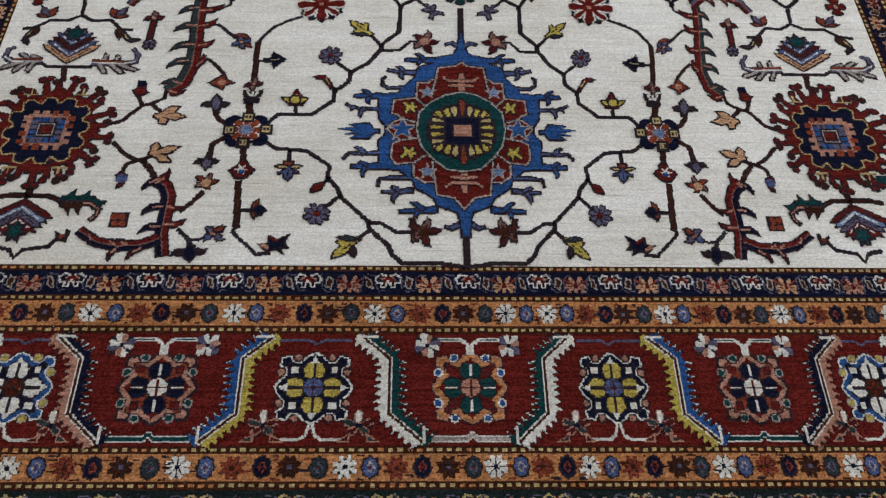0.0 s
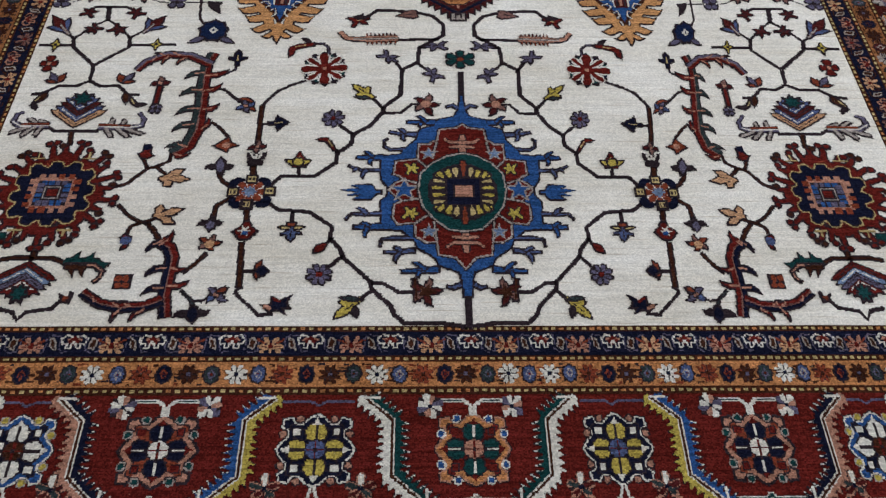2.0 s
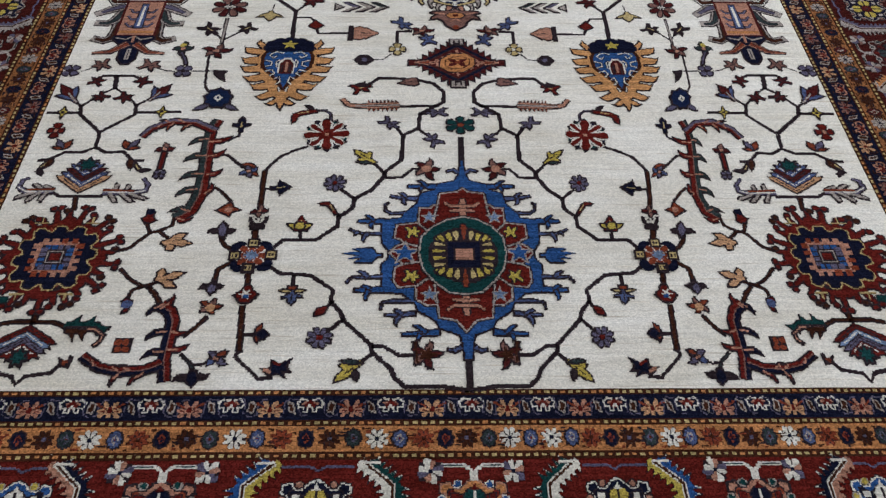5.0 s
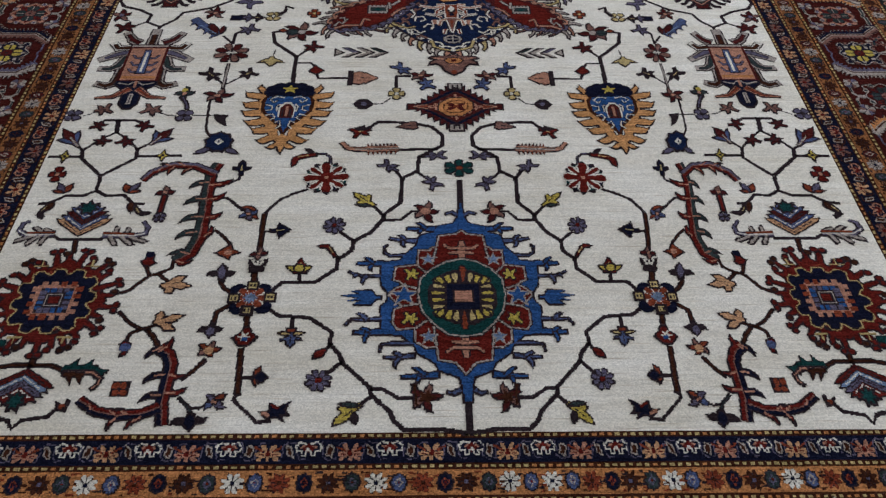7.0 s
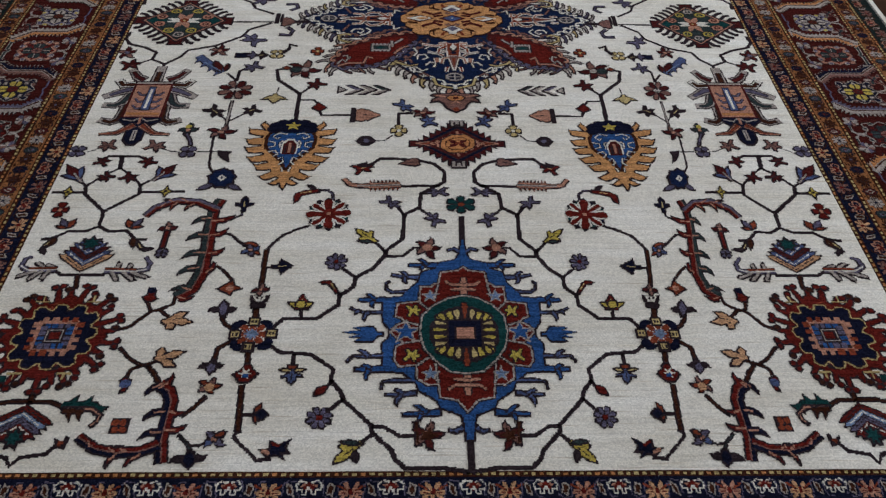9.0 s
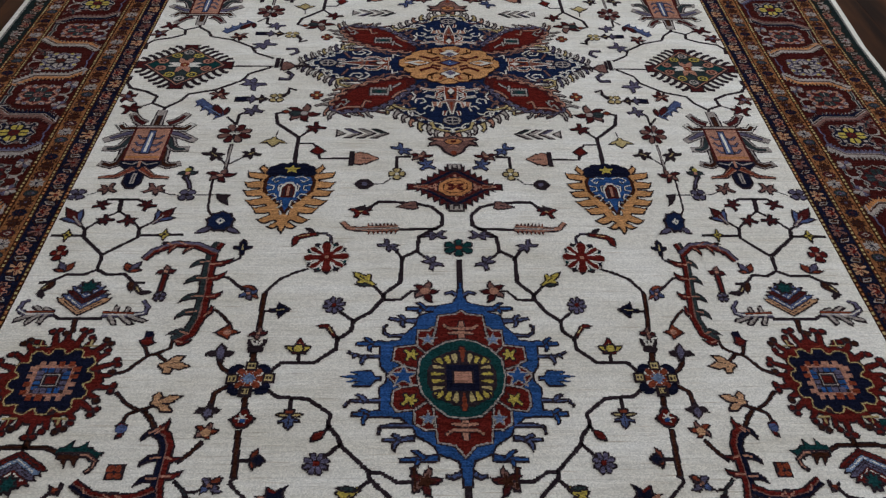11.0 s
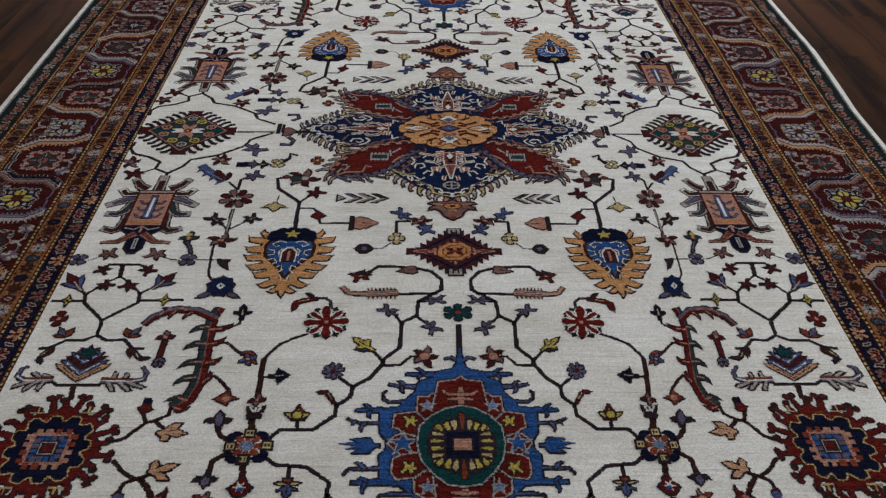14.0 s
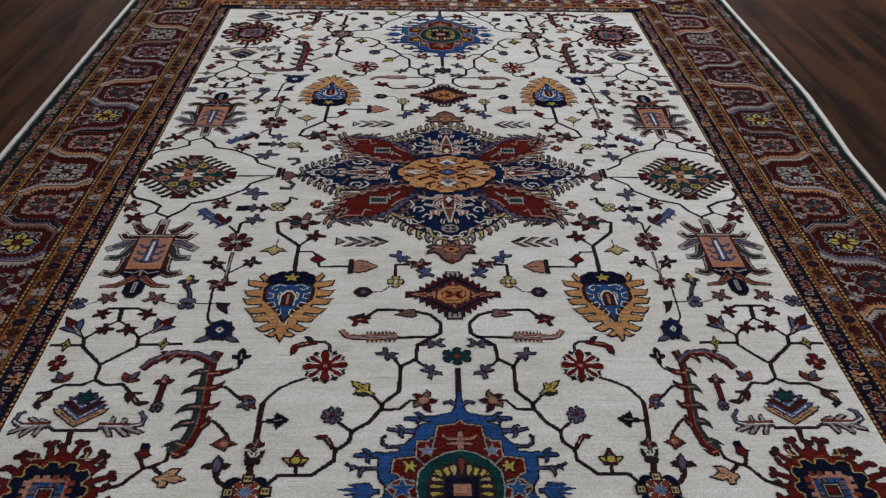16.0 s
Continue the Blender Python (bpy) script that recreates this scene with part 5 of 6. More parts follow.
for y, s in (((0.003, -1.233)[1], 1), ((0.000, -1.518)[1], -1)):
    motif("pink_cross", [(band([(0, y + s * .026), (0, y - s * .034)], .016, .022), "dark"), (band([(0, y + s * .024), (0, y - s * .034)], .011, .016), "pink")]
          + [it for sx in (1, -1) for w, c in ((.013, "dark"), (.009, "pink")) for it in ((band([(0, y), (sx * .026, y), (sx * .040, y + s * .012)], w, w * .5), c), (band([(0, y - s * .012), (sx * .030, y - s * .016)], w, w * .5), c))], "y", 4, med)
for a, b in ([(-0.095, -1.310), (-0.127, -1.314)], [(-0.097, -1.442), (-0.130, -1.437)]):
    for turn in (list, flip):
        motif("gold_sprig", [(turn(grow(along(a, b, FORK, .034), .002)), "dark"), (turn(grow(along(a, b, FORK, .034), -.001)), "gold")], "y", 4, med)
for at, r in (((-0.075, -1.267), .017), ((-0.075, -1.489), .017), ((-0.127, -1.374), .029)):
    for turn in (list, flip):
        motif("blue_star", [(turn(star(at, r * 1.32, .40, 5, r * 1.3, 18)), "ash"), (turn(star(at, r * .94, .42, 5, r * .94, 18)), "blue" if r > .02 else "sky")], "y", 4, med)
half_octagon = [(0.001, -1.267), (-0.032, -1.275), (-0.065, -1.295), (-0.092, -1.328), (-0.097, -1.376), (-0.088, -1.420), (-0.068, -1.450), (-0.051, -1.468), (-0.035, -1.483), (-0.002, -1.488)]
half_octagon = [(min(x, 0), y) for x, y in half_octagon]
octagon = half_octagon + [(-x, y) for x, y in reversed(half_octagon[1:-1])]
motif("octagon", [(grow(octagon, .0048), "dark"), (grow(octagon, .0024), "ash"), (grow(octagon, -.0014), "green")], "y", 5, med)
CM = (0, CB[1] + .002)
wreath = [(disc(CM, .079, .082, 12, 15), "dark")]
for k, y in enumerate((.042, .026, .009, -.009, -.026, -.042)):
    wreath += twin(along((.036, CM[1] + y), (.074 - .004 * abs(y) / .02, CM[1] + y * 1.18), PETAL, .0165), "gold" if k in (0, 2, 3, 5) else "straw", "dark", .0028)
for x, c in ((-.052, "gold"), (-.034, "gold"), (-.018, "straw"), (0, "brick"), (.018, "straw"), (.034, "gold"), (.052, "gold")):
    for s in (1, -1):
        wreath += lined(along((x * .8, CM[1] + .034 * s), (x * 1.08, CM[1] + (.080 - .42 * abs(x) + (.012 if x == 0 else 0)) * s), PETAL, .0185), c, "dark", .0028)
motif("petal_wreath", wreath + [(rect(CM, .080, .078), "dark"), (rect(CM, .074, .072), "navy")], "y", 6, med)
motif("heart", [(rect(CM, .046, .036), "dark"), (rect(CM, .040, .030), "pink")], "y", 7, med)
# green flower on the stem's head
C = (0, (0.008, -0.949)[1])
motif("flower", rosette(C, 0.040, 6, "green", "brick", 0.034, 30), "y", 3)

# ---- green diamonds at the sides ----
C = (-0.868, -0.022)
W, T = .128, .128
legs = []
for sx in (1, -1):
    for sy in (1, -1):
        for k in range(6):
            f = (k + 0.8) / 6.8
            a = (C[0] + sx * W * (1 - f), C[1] + sy * T * f)
            knee = (a[0] + sx * .022, a[1] + sy * .030)
            legs += [(band([(a[0] - sx * .008, a[1] - sy * .010), knee, (knee[0] + sx * .016, knee[1] + sy * .004)], .0130, .0150), "dark")]
caps = []
for dx, dy in ((-1, 0), (1, 0), (0, 1), (0, -1)):
    foot, end = (C[0] + dx * W * .86, C[1] + dy * T * .86), (C[0] + dx * (W + .030), C[1] + dy * (T + .026))
    caps += lined(along(foot, end, both([(0, .2), (.3, .5), (.7, .42), (1, .5)]), .050), "maroon", "dark", .004)
green = motif("green_diamond", legs + caps + [(disc(C, W + .012, T + .012, 4), "dark"), (disc(C, W + .003, T + .003, 4), "pink"), (disc(C, W - .003, T - .003, 4), "dark"), (disc(C, W - .006, T - .006, 4), "slate")]
              + [(disc((C[0] + s * .085, C[1]), .034, .030, 4), "green") for s in (1, -1)], "x", 2, None, "bottle-green diamond with dark legs")
petals = [(along(C, (C[0] + x, C[1] + y), ALMOND, w), c) for x, y, w, c in (
    (.056, .012, .017, "white"), (.056, -.012, .017, "white"), (-.056, .012, .017, "white"), (-.056, -.012, .017, "white"),
    (.022, .050, .022, "pink"), (-.022, .050, .022, "pink"), (.022, -.050, .022, "pink"), (-.022, -.050, .022, "pink"))]
motif("heart", petals + [(disc(C, .016, .014, 8), "brick"), (rect(C, .008, .008), "straw")], "x", 3, green)
for x, y, c in ((.074, .024, "pink"), (.074, -.024, "pink"), (-.074, .024, "pink"), (-.074, -.024, "pink"), (.036, .066, "gold"), (-.036, .066, "gold"), (.036, -.066, "gold"), (-.036, -.066, "gold"), (0, .092, "ash"), (0, -.092, "ash")):
    at = (C[0] + x, C[1] + y)
    motif("ring", [(disc(at, .0205, .0185, 10), "dark"), (disc(at, .0180, .0160, 10), c), (disc(at, .0115, .0100, 8), "maroon" if c == "pink" else "slate"), (disc(at, .0055, .0048, 6), c)], "x", 4, green)
# twigs from the diamond to the star medallion
vine([(-0.715, -0.027), (-0.576, -0.025)], 0.008, "dark", "x")
motif("bracket_flower", [(rect(((-0.567, -0.025)[0], 0), .014, .070), "dark"), (rect(((-0.552, -0.025)[0], 0), .008, .056), "dark")]
      + lined(along((-0.550, -0.025), (-0.499, -0.024), CONE, .062), "rose") + [(band([(-0.510, -0.024), (-0.464, -0.023)], .014), "dark")], "x", 2)
motif("curl", lined(band([(-0.528, -0.061), (-0.507, -0.082), (-0.515, -0.111), (-0.548, -0.108)], .012, .014), "mauve"), "4", 2)

# ---- star medallion in the middle of the rug ----
O = (0.0, 0.0)


def four(items):
    out = []
    for p, c in items:
        out += [(p, c), (flip(p), c), (flop(p), c), (flip(flop(p)), c)]
    return out


half_lobe = [(-0.492, 0.000), (-0.455, -0.040), (-0.400, -0.088), (-0.342, -0.130), (-0.250, -0.126), (-0.129, -0.069)]
side_lobe = half_lobe + [(x, -y) for x, y in reversed(half_lobe[1:])]
end_half = [(-0.092, -0.113), (-0.146, -0.204), (-0.189, -0.270), (-0.162, -0.306), (-0.126, -0.344), (-0.103, -0.366), (-0.063, -0.389), (-0.035, -0.415)]
end_lobe = end_half + [(0, -0.436)] + [(-x, y) for x, y in reversed(end_half)]
diag = [(-0.111, -0.078), (-0.191, -0.094), (-0.258, -0.127), (-0.326, -0.167), (-0.355, -0.224), (-0.380, -0.283), (-0.348, -0.314), (-0.296, -0.300), (-0.250, -0.300), (-0.204, -0.270), (-0.164, -0.226), (-0.104, -0.131)]


def drawn(path, k, c):
    """A path drawn towards a point."""
    return [(c[0] + (x - c[0]) * k, c[1] + (y - c[1]) * k) for x, y in path]


SIDE_C, END_C, RED_C = (-.27, 0.0), (0.0, -.27), (-.245, -.218)
end_rim = end_half[2:] + [(0, -.436)]


def cord(way, w, colour, rim=.0058, thin=1.0):
    """An outlined stroke."""
    return [(band(way, w + rim, w * thin + rim), "dark"), (band(way, w, w * thin), colour)]


inner_lines = []
for way in ([(-0.357, -0.109), (-0.357, -0.136), (-0.330, -0.153), (-0.306, -0.150)], [(-0.357, -0.109), (-0.333, -0.101), (-0.319, -0.111)], [(-0.188, -0.256), (-0.162, -0.281), (-0.133, -0.292), (-0.109, -0.285)], [(-0.063, -0.363), (-0.054, -0.397), (-0.029, -0.409), (-0.007, -0.415)]):
    inner_lines += four(cord(way, .0092, "straw", .0065, .6))
for way in ([(-0.322, -0.089), (-0.314, -0.071), (-0.293, -0.068), (-0.279, -0.080), (-0.292, -0.096), (-0.303, -0.088)], [(-0.274, -0.063), (-0.258, -0.080), (-0.272, -0.100), (-0.294, -0.111)], [(-0.380, -0.057), (-0.392, -0.049), (-0.408, -0.067), (-0.399, -0.087), (-0.382, -0.082)], [(-0.425, -0.047), (-0.440, -0.060), (-0.444, -0.080)], [(-0.206, -0.036), (-0.186, -0.046), (-0.188, -0.069), (-0.167, -0.059)],
            [(-0.110, -0.255), (-0.109, -0.230), (-0.087, -0.225), (-0.080, -0.246), (-0.095, -0.255)], [(-0.127, -0.323), (-0.133, -0.303), (-0.114, -0.300), (-0.095, -0.322), (-0.080, -0.309)], [(-0.122, -0.186), (-0.110, -0.212), (-0.122, -0.233)], [(-0.086, -0.289), (-0.072, -0.269), (-0.055, -0.277), (-0.062, -0.300)], [(-0.092, -0.162), (-0.074, -0.176), (-0.086, -0.192)]):
    inner_lines += four(cord(way, .0060, "white", .0052))
for way in ([(-0.347, -0.081), (-0.336, -0.056), (-0.329, -0.041)], [(-0.252, -0.115), (-0.227, -0.097), (-0.211, -0.072)], [(-0.145, -0.256), (-0.133, -0.256), (-0.126, -0.276)], [(-0.106, -0.344), (-0.092, -0.335), (-0.074, -0.350)], [(-0.143, -0.200), (-0.122, -0.168), (-0.098, -0.144)]):
    inner_lines += four(cord(way, .0068, "rose", .0052))
star_medal = motif("star_medallion", [(disc(O, .28, .20, 16), "royal")]
                   + four(claws(half_lobe[:4], 8, .036, ("ash", "mauve", "ash", "ash", "straw"), -1, .5)) + four(claws(end_rim, 8, .036, ("straw", "ash", "ash", "pink"), -1, .5))
                   + four(claws(diag[2:6], 6, .038, ("ash", "ash", "pink", "ash"), -1, .5)) + four(claws(diag[5:10], 8, .038, ("pink", "ash", "rose", "ash"), -1, .5))
                   + [(grow(p, -.003), "dark") for p in (side_lobe, flip(side_lobe), end_lobe, flop(end_lobe))]
                   + [(grow(p, -.009), "royal") for p in (side_lobe, flip(side_lobe), end_lobe, flop(end_lobe))]
                   + four(scallop(drawn(half_lobe[:4], .92, SIDE_C), 6, .017, "white", .0056)) + four(scallop(drawn(end_rim, .91, END_C), 6, .017, "white", .0056))
                   + four(scallop(drawn(half_lobe[3:], .90, SIDE_C), 5, .015, "rose", .0058)) + four(scallop(drawn(end_half[:3], .90, END_C), 5, .015, "rose", .0058))
                   + inner_lines,
                   "1", 2, None, "navy and red star medallion with amber heart")
GM = (-0.224, -0.185)
ticks = [(rect((GM[0] - .024 + .012 * k, GM[1] + s * .020), .0062, .009), "ash") for k in range(5) for s in (1, -1)]
twigs = []
for way in ([(-0.198, -0.184), (-0.195, -0.163), (-0.180, -0.158), (-0.158, -0.131)], [(-0.188, -0.179), (-0.191, -0.144)], [(-0.350, -0.283), (-0.337, -0.258), (-0.328, -0.271), (-0.314, -0.244)], [(-0.337, -0.240), (-0.324, -0.235), (-0.319, -0.258)]):
    twigs += cord(way, .0068, "ash", .0055)
motif("red_lobe", [(grow(diag, -.003), "dark"), (grow(diag, -.008), "maroon"), (drawn(diag, .76, RED_C), "red")]
      + scallop(drawn(diag[:6], .87, RED_C), 8, .017, "pink", .0072, -1) + scallop(drawn(diag[5:], .87, RED_C), 11, .017, "mauve", .0075, -1)
      + cord([(-0.349, -0.298), (-0.321, -0.280), (-0.279, -0.280)], .0080, "pink") + cord([(-0.272, -0.280), (-0.264, -0.241), (-0.246, -0.250)], .0075, "pink") + cord([(-0.182, -0.222), (-0.164, -0.193), (-0.141, -0.174)], .0075, "pink")
      + [(rect(GM, .064, .046), "dark"), (rect(GM, .057, .036), "ash"), (rect(GM, .048, .024), "slate"), (star(GM, .013, .5, 4), "green")] + ticks + twigs,
      "4", 3, star_medal)


# lotus sprays in the lobes, half of each: foot towards the heart, tip outwards; ways sideways and outwards, width, colour
SPRAY = ((((.018, -.004), (.046, -.002)), .008, "pink"), (((.020, .012), (.043, .034), (.047, .060), (.032, .074)), .0085, "brick"),
         (((.010, .080), (.033, .090), (.038, .118)), .0085, "pink"), (((.034, .012), (.040, .014)), .012, "pink"), (((.020, .140), (.024, .166)), .007, "brick"))
LONG_SPRAY = SPRAY + ((((.022, .006), (.056, .016), (.096, .004)), .008, "pink"), (((.020, .042), (.050, .060), (.080, .050)), .0075, "ash"), (((.052, .088), (.050, .112)), .014, "pink"))


def spray(at, way, ways):
    """A small lotus with spread leaves, growing along a direction."""
    def put(pts, s):
        return [(at[0] + way[0] * v - way[1] * s * u, at[1] + way[1] * v + way[0] * s * u) for u, v in pts]
    out = []
    for rim, own in ((.0115, "dark"), (.0070, "white"), (0.0, "")):
        for pts, w, c in ways:
            for s in (1, -1):
                out.append((band(put(pts, s), w + rim, w * .7 + rim), own or c))
        out += [(band(put(((0, -.002 - rim * .3), (0, .072 + rim * .3)), 1), .040 + rim, .034 + rim), own or "brick"), (band(put(((0, .078), (0, .152 + rim)), 1), .032 + rim, .002 + rim), own or "rose")]
    a, b = put(((0, .004), (0, .058)), 1)
    return out + [(along(a, b, DIAMOND_CUT, .030), "dark"), (along(*put(((0, .0), (0, .042)), 1), DIAMOND_CUT, .022), "white"), (disc(put(((0, .056),), 1)[0], .009, .009, 6), "navy"), (band(put(((0, .086), (0, .130)), 1), .012, .002), "brick")]


DIAMOND_CUT = [(0, 0), (.5, .5), (1, 0), (.5, -.5)]


def orb(at):
    """A pale-ringed ball with a cross at a lobe's end."""
    return [(disc(at, .031, .027, 9), "dark"), (disc(at, .0275, .0235, 9), "ash"), (disc(at, .0205, .0170, 9), "navy"), (rect(at, .052, .0052), "ash"), (rect(at, .0056, .044), "ash")]


motif("lotus_spray", spray((-.203, 0), (-1, 0), SPRAY), "x", 4, star_medal)
motif("lotus_spray", spray((0, -.160), (0, -1), LONG_SPRAY), "y", 4, star_medal)
motif("orb", orb((-.398, 0)), "x", 4, star_medal)
motif("orb", orb((0, -.355)), "y", 4, star_medal)
for k, (x, y, w, h) in enumerate(((.140, .0, .044, .050), (-.140, .0, .044, .050), (0, .112, .052, .036), (0, -.112, .052, .036), (.092, .074, .052, .040), (-.092, .074, .052, .040),
                   (.092, -.074, .052, .040), (-.092, -.074, .052, .040), (.130, .040, .036, .030), (-.130, .040, .036, .030), (.130, -.040, .036, .030), (-.130, -.040, .036, .030),
                   (.046, .104, .036, .030), (-.046, .104, .036, .030), (.046, -.104, .036, .030), (-.046, -.104, .036, .030))):
    x, y, w, h = .91 * x, .91 * y, .91 * w, .91 * h
    motif("petal", [(grow(disc((x, y), w, h, 8, 22), .0032), "brown"), (disc((x, y), w, h, 8, 22), "honey")], "1", 5 + .06 * k, star_medal)
motif("rosette", [(disc(O, .122, .091, 12), "honey")], "1", 7, star_medal)
for item in four([(band([(-.098, -.052), (-.060, -.030), (-.034, -.046)], .0135), "maroon"), (band([(-.070, -.084), (-.042, -.066)], .011), "brown"),
                  (band([(-.142, -.026), (-.112, -.030)], .010), "brown"), (band([(-.060, -.016), (-.030, -.024)], .012), "maroon"), (band([(-.034, -.110), (-.026, -.088)], .009), "brick"),
                  (band([(-.060, -.108), (-.060, -.086)], .006), "brown"), (band([(-.022, -.046), (-.008, -.034)], .012), "rose")]):
    motif("dash", [item], "1", 8, star_medal)
for s in (1, -1):
    motif("lozenge", [(disc((s * .104, 0), .046, .024, 4), "maroon"), (disc((s * .104, 0), .039, .018, 4), "white"), (disc((s * .096, 0), .024, .010, 4), "honey"), (rect((s * .142, 0), .010, .018), "honey"), (rect((s * .140, 0), .012, .005), "white")], "1", 9, star_medal)
    motif("lozenge", [(disc((0, s * .074), .038, .032, 4), "maroon"), (disc((0, s * .074), .032, .026, 4), "white"), (disc((0, s * .068), .019, .016, 4), "mauve"), (rect((0, s * .096), .024, .010), "white")], "1", 9, star_medal)
motif("heart", [(disc(O, .044, .026, 4), "maroon"), (disc(O, .032, .018, 4), "lavender"), (rect(O, .010, .030), "blue"), (rect(O, .007, .007), "white")], "1", 10, star_medal)
# lotus pendants at the star's ends
half_lotus = ((.0, -.436), (.018, -.446), (.064, -.448), (.072, -.456), (.052, -.466), (.066, -.476), (.070, -.490), (.046, -.486), (.034, -.500), (.026, -.522), (.0, -.542))
lotus = list(half_lotus) + [(-x, y) for x, y in reversed(half_lotus[1:-1])]
motif("pendant", [(grow(lotus, .003), "dark"), (grow(lotus, -.003), "rose"), (disc((0, -.470), .030, .018, 8), "dark"), (disc((0, -.470), .025, .014, 8), "orange"),
                  (band([(-.058, -.456), (-.030, -.462)], .0060), "pink"), (band([(.058, -.456), (.030, -.462)], .0060), "pink"), (band([(-.014, -.500), (0, -.486), (.014, -.500)], .0055), "pink"),
                  (rect((0, -.470), .012, .012), "maroon"), (disc((0, -.528), .009, .012, 6), "brick")], "y", 4)

# ---- border figures: u runs along a side from its middle, v outwards from the field's edge ----
SIDES = {"near": lambda u, v: (u, -HALF_L - v), "far": lambda u, v: (u, HALF_L + v), "west": lambda u, v: (-HALF_W - v, u), "east": lambda u, v: (HALF_W + v, u)}


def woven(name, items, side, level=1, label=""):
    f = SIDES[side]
    # long sides: duller wools with shade put into the colour; orange figures woven pink
    dimmed = {"white": "ash", "straw": "orange", "blue": "mauve", "brick": "brown", "sky": "ash", "orange": "pink", "green": "slate", "pink": "rose", "lavender": "maroon"} if side in ("west", "east") else {}
    return motif(name, [([f(*p) for p in poly], dimmed.get(c, c)) for poly, c in items], "1", level, None, label)


CHECKS = []


def dots(side, v, half, pitch=0.0162):
    """The row of small pale checks on a dark stripe."""
    f = SIDES[side]
    for k in range(int(2 * half / pitch)):
        u = -half + pitch * (k + 0.5)
        w, h = 0.0095 * hand.uniform(0.75, 1.1), 0.0058 * hand.uniform(0.8, 1.1)
        poly = rect((u, v + hand.uniform(-0.0006, 0.0006)), w, h)
        if v > .5:
            w, h = w * .7, h * .6
        CHECKS.append((side == "near" and v < .1 and abs(u) < .95, [f(*p) for p in poly], hand.choice(("straw", "straw", "straw", "orange")) if v < .5 else "ash"))


def guard_star(at, r, colour, heart):
    out = [(star(at, r * 1.10, .62, 8, None, 22), "dark")]
    for k in range(8):
        out.append((moved(along((0.18, 0), (0.98, 0), PETAL, 0.42), at, 45 * k + 22, r), colour))
    return out + [(rect(at, r * .34, r * .34), heart)]


def guard_oval(at, r, colour, heart):
    return [(star(at, r * 1.02, .86, 8, r * 1.26), "dark"), (disc(at, r * .74, r * 1.02, 8), colour), (disc(at, r * .46, r * .66, 4), heart), (disc(at, r * .28, r * .42, 4), colour), (rect(at, r * .22, r * .22), "red")]


CYCLE = (("star", "white", "navy"), ("oval", "lavender", "ash"), ("star", "brick", "brown"), ("oval", "navy", "brick"), ("star", "brown", "mauve"), ("oval", "slate", "mauve"))


def wisps(at, pitch, dense):
    """Short brown dashes on the amber ground beside a flower."""
    return [(band([(at[0] + pitch * .5 + hand.uniform(-.010, .002), at[1] + y), (at[0] + pitch * .5 + hand.uniform(.004, .012), at[1] + y + hand.uniform(-.002, .002))], .0032), hand.choice(("brown", "brick", "dark")))
            for y in (-.020, -.013, -.006, .0, .006, .013, .020) if hand.random() < .8 * dense]


def amber_guard(side, v, half, stops):
    """Stars and ovals in a row; stops are the white stars at both sides of the middle and the pitch beyond each."""
    (a, pitch_a), (b, pitch_b) = stops
    between = round((b - a) / ((pitch_a + pitch_b) / 2))
    row = [(a + (b - a) * k / between, k) for k in range(1, between)]
    row += [(a - pitch_a * k, -k) for k in range(int((half + a) / pitch_a) + 1)] + [(b + pitch_b * k, k) for k in range(int((half - b) / pitch_b) + 1)]
    # woven dashes, set denser on the long sides to darken them like shade
    dense = 1.0 if side in ("west", "east") else .35
    for u, k in sorted(row):
        kind, colour, heart = CYCLE[k % 6]
        at = (u + hand.uniform(-.002, .002), v + hand.uniform(-.001, .001))
        if kind == "star":
            woven("star_flower", guard_star(at, .0215 if colour == "white" else .0205, colour, heart) + wisps(at, pitch_a, dense), side)
        else:
            woven("oval_flower", guard_oval(at, .0170, colour, heart) + wisps(at, pitch_a, dense), side)


def butterfly(at, colour, s):
    """Five blunt petals spread from a red heart, with thin feelers."""
    u, v = at
    out = []
    for sx in (1, -1):
        out += [(band([(u + sx * .008, v + s * .004), (u + sx * .026, v + s * .015)], .0032), "brick"),
                (along((u + sx * .003, v), (u + sx * .023, v - s * .002), PETAL, .0095), colour), (along((u + sx * .002, v), (u + sx * .012, v + s * .020), PETAL, .0085), colour),
                (along((u + sx * .004, v - s * .004), (u + sx * .019, v - s * .014), PETAL, .0070), colour), (band([(u + sx * .008, v - s * .001), (u + sx * .018, v - s * .001)], .0022), "red")]
    return out + [(rect((u, v - s * .011), .007, .010), colour), (disc(at, .0055, .0065, 6), "red")]


def crown(at, colour, s):
    """An open flower drawn in thin lines."""
    u, v = at
    out = [(disc((u, v + s * .002), .011, .009, 8), "red")]
    for sx in (1, -1):
        out += [(band([(u + sx * .003, v + s * .010), (u + sx * .015, v + s * .014), (u + sx * .024, v + s * .006), (u + sx * .021, v - s * .006), (u + sx * .012, v - s * .004)], .0034), colour),
                (band([(u + sx * .012, v - s * .004), (u + sx * .013, v - s * .015), (u + sx * .005, v - s * .013), (u + sx * .004, v - s * .004)], .0034), colour),
                (band([(u + sx * .007, v + s * .006), (u + sx * .014, v + s * .003)], .0034), "pink")]
    return out + [(rect((u, v - s * .002), .005, .007), colour)]


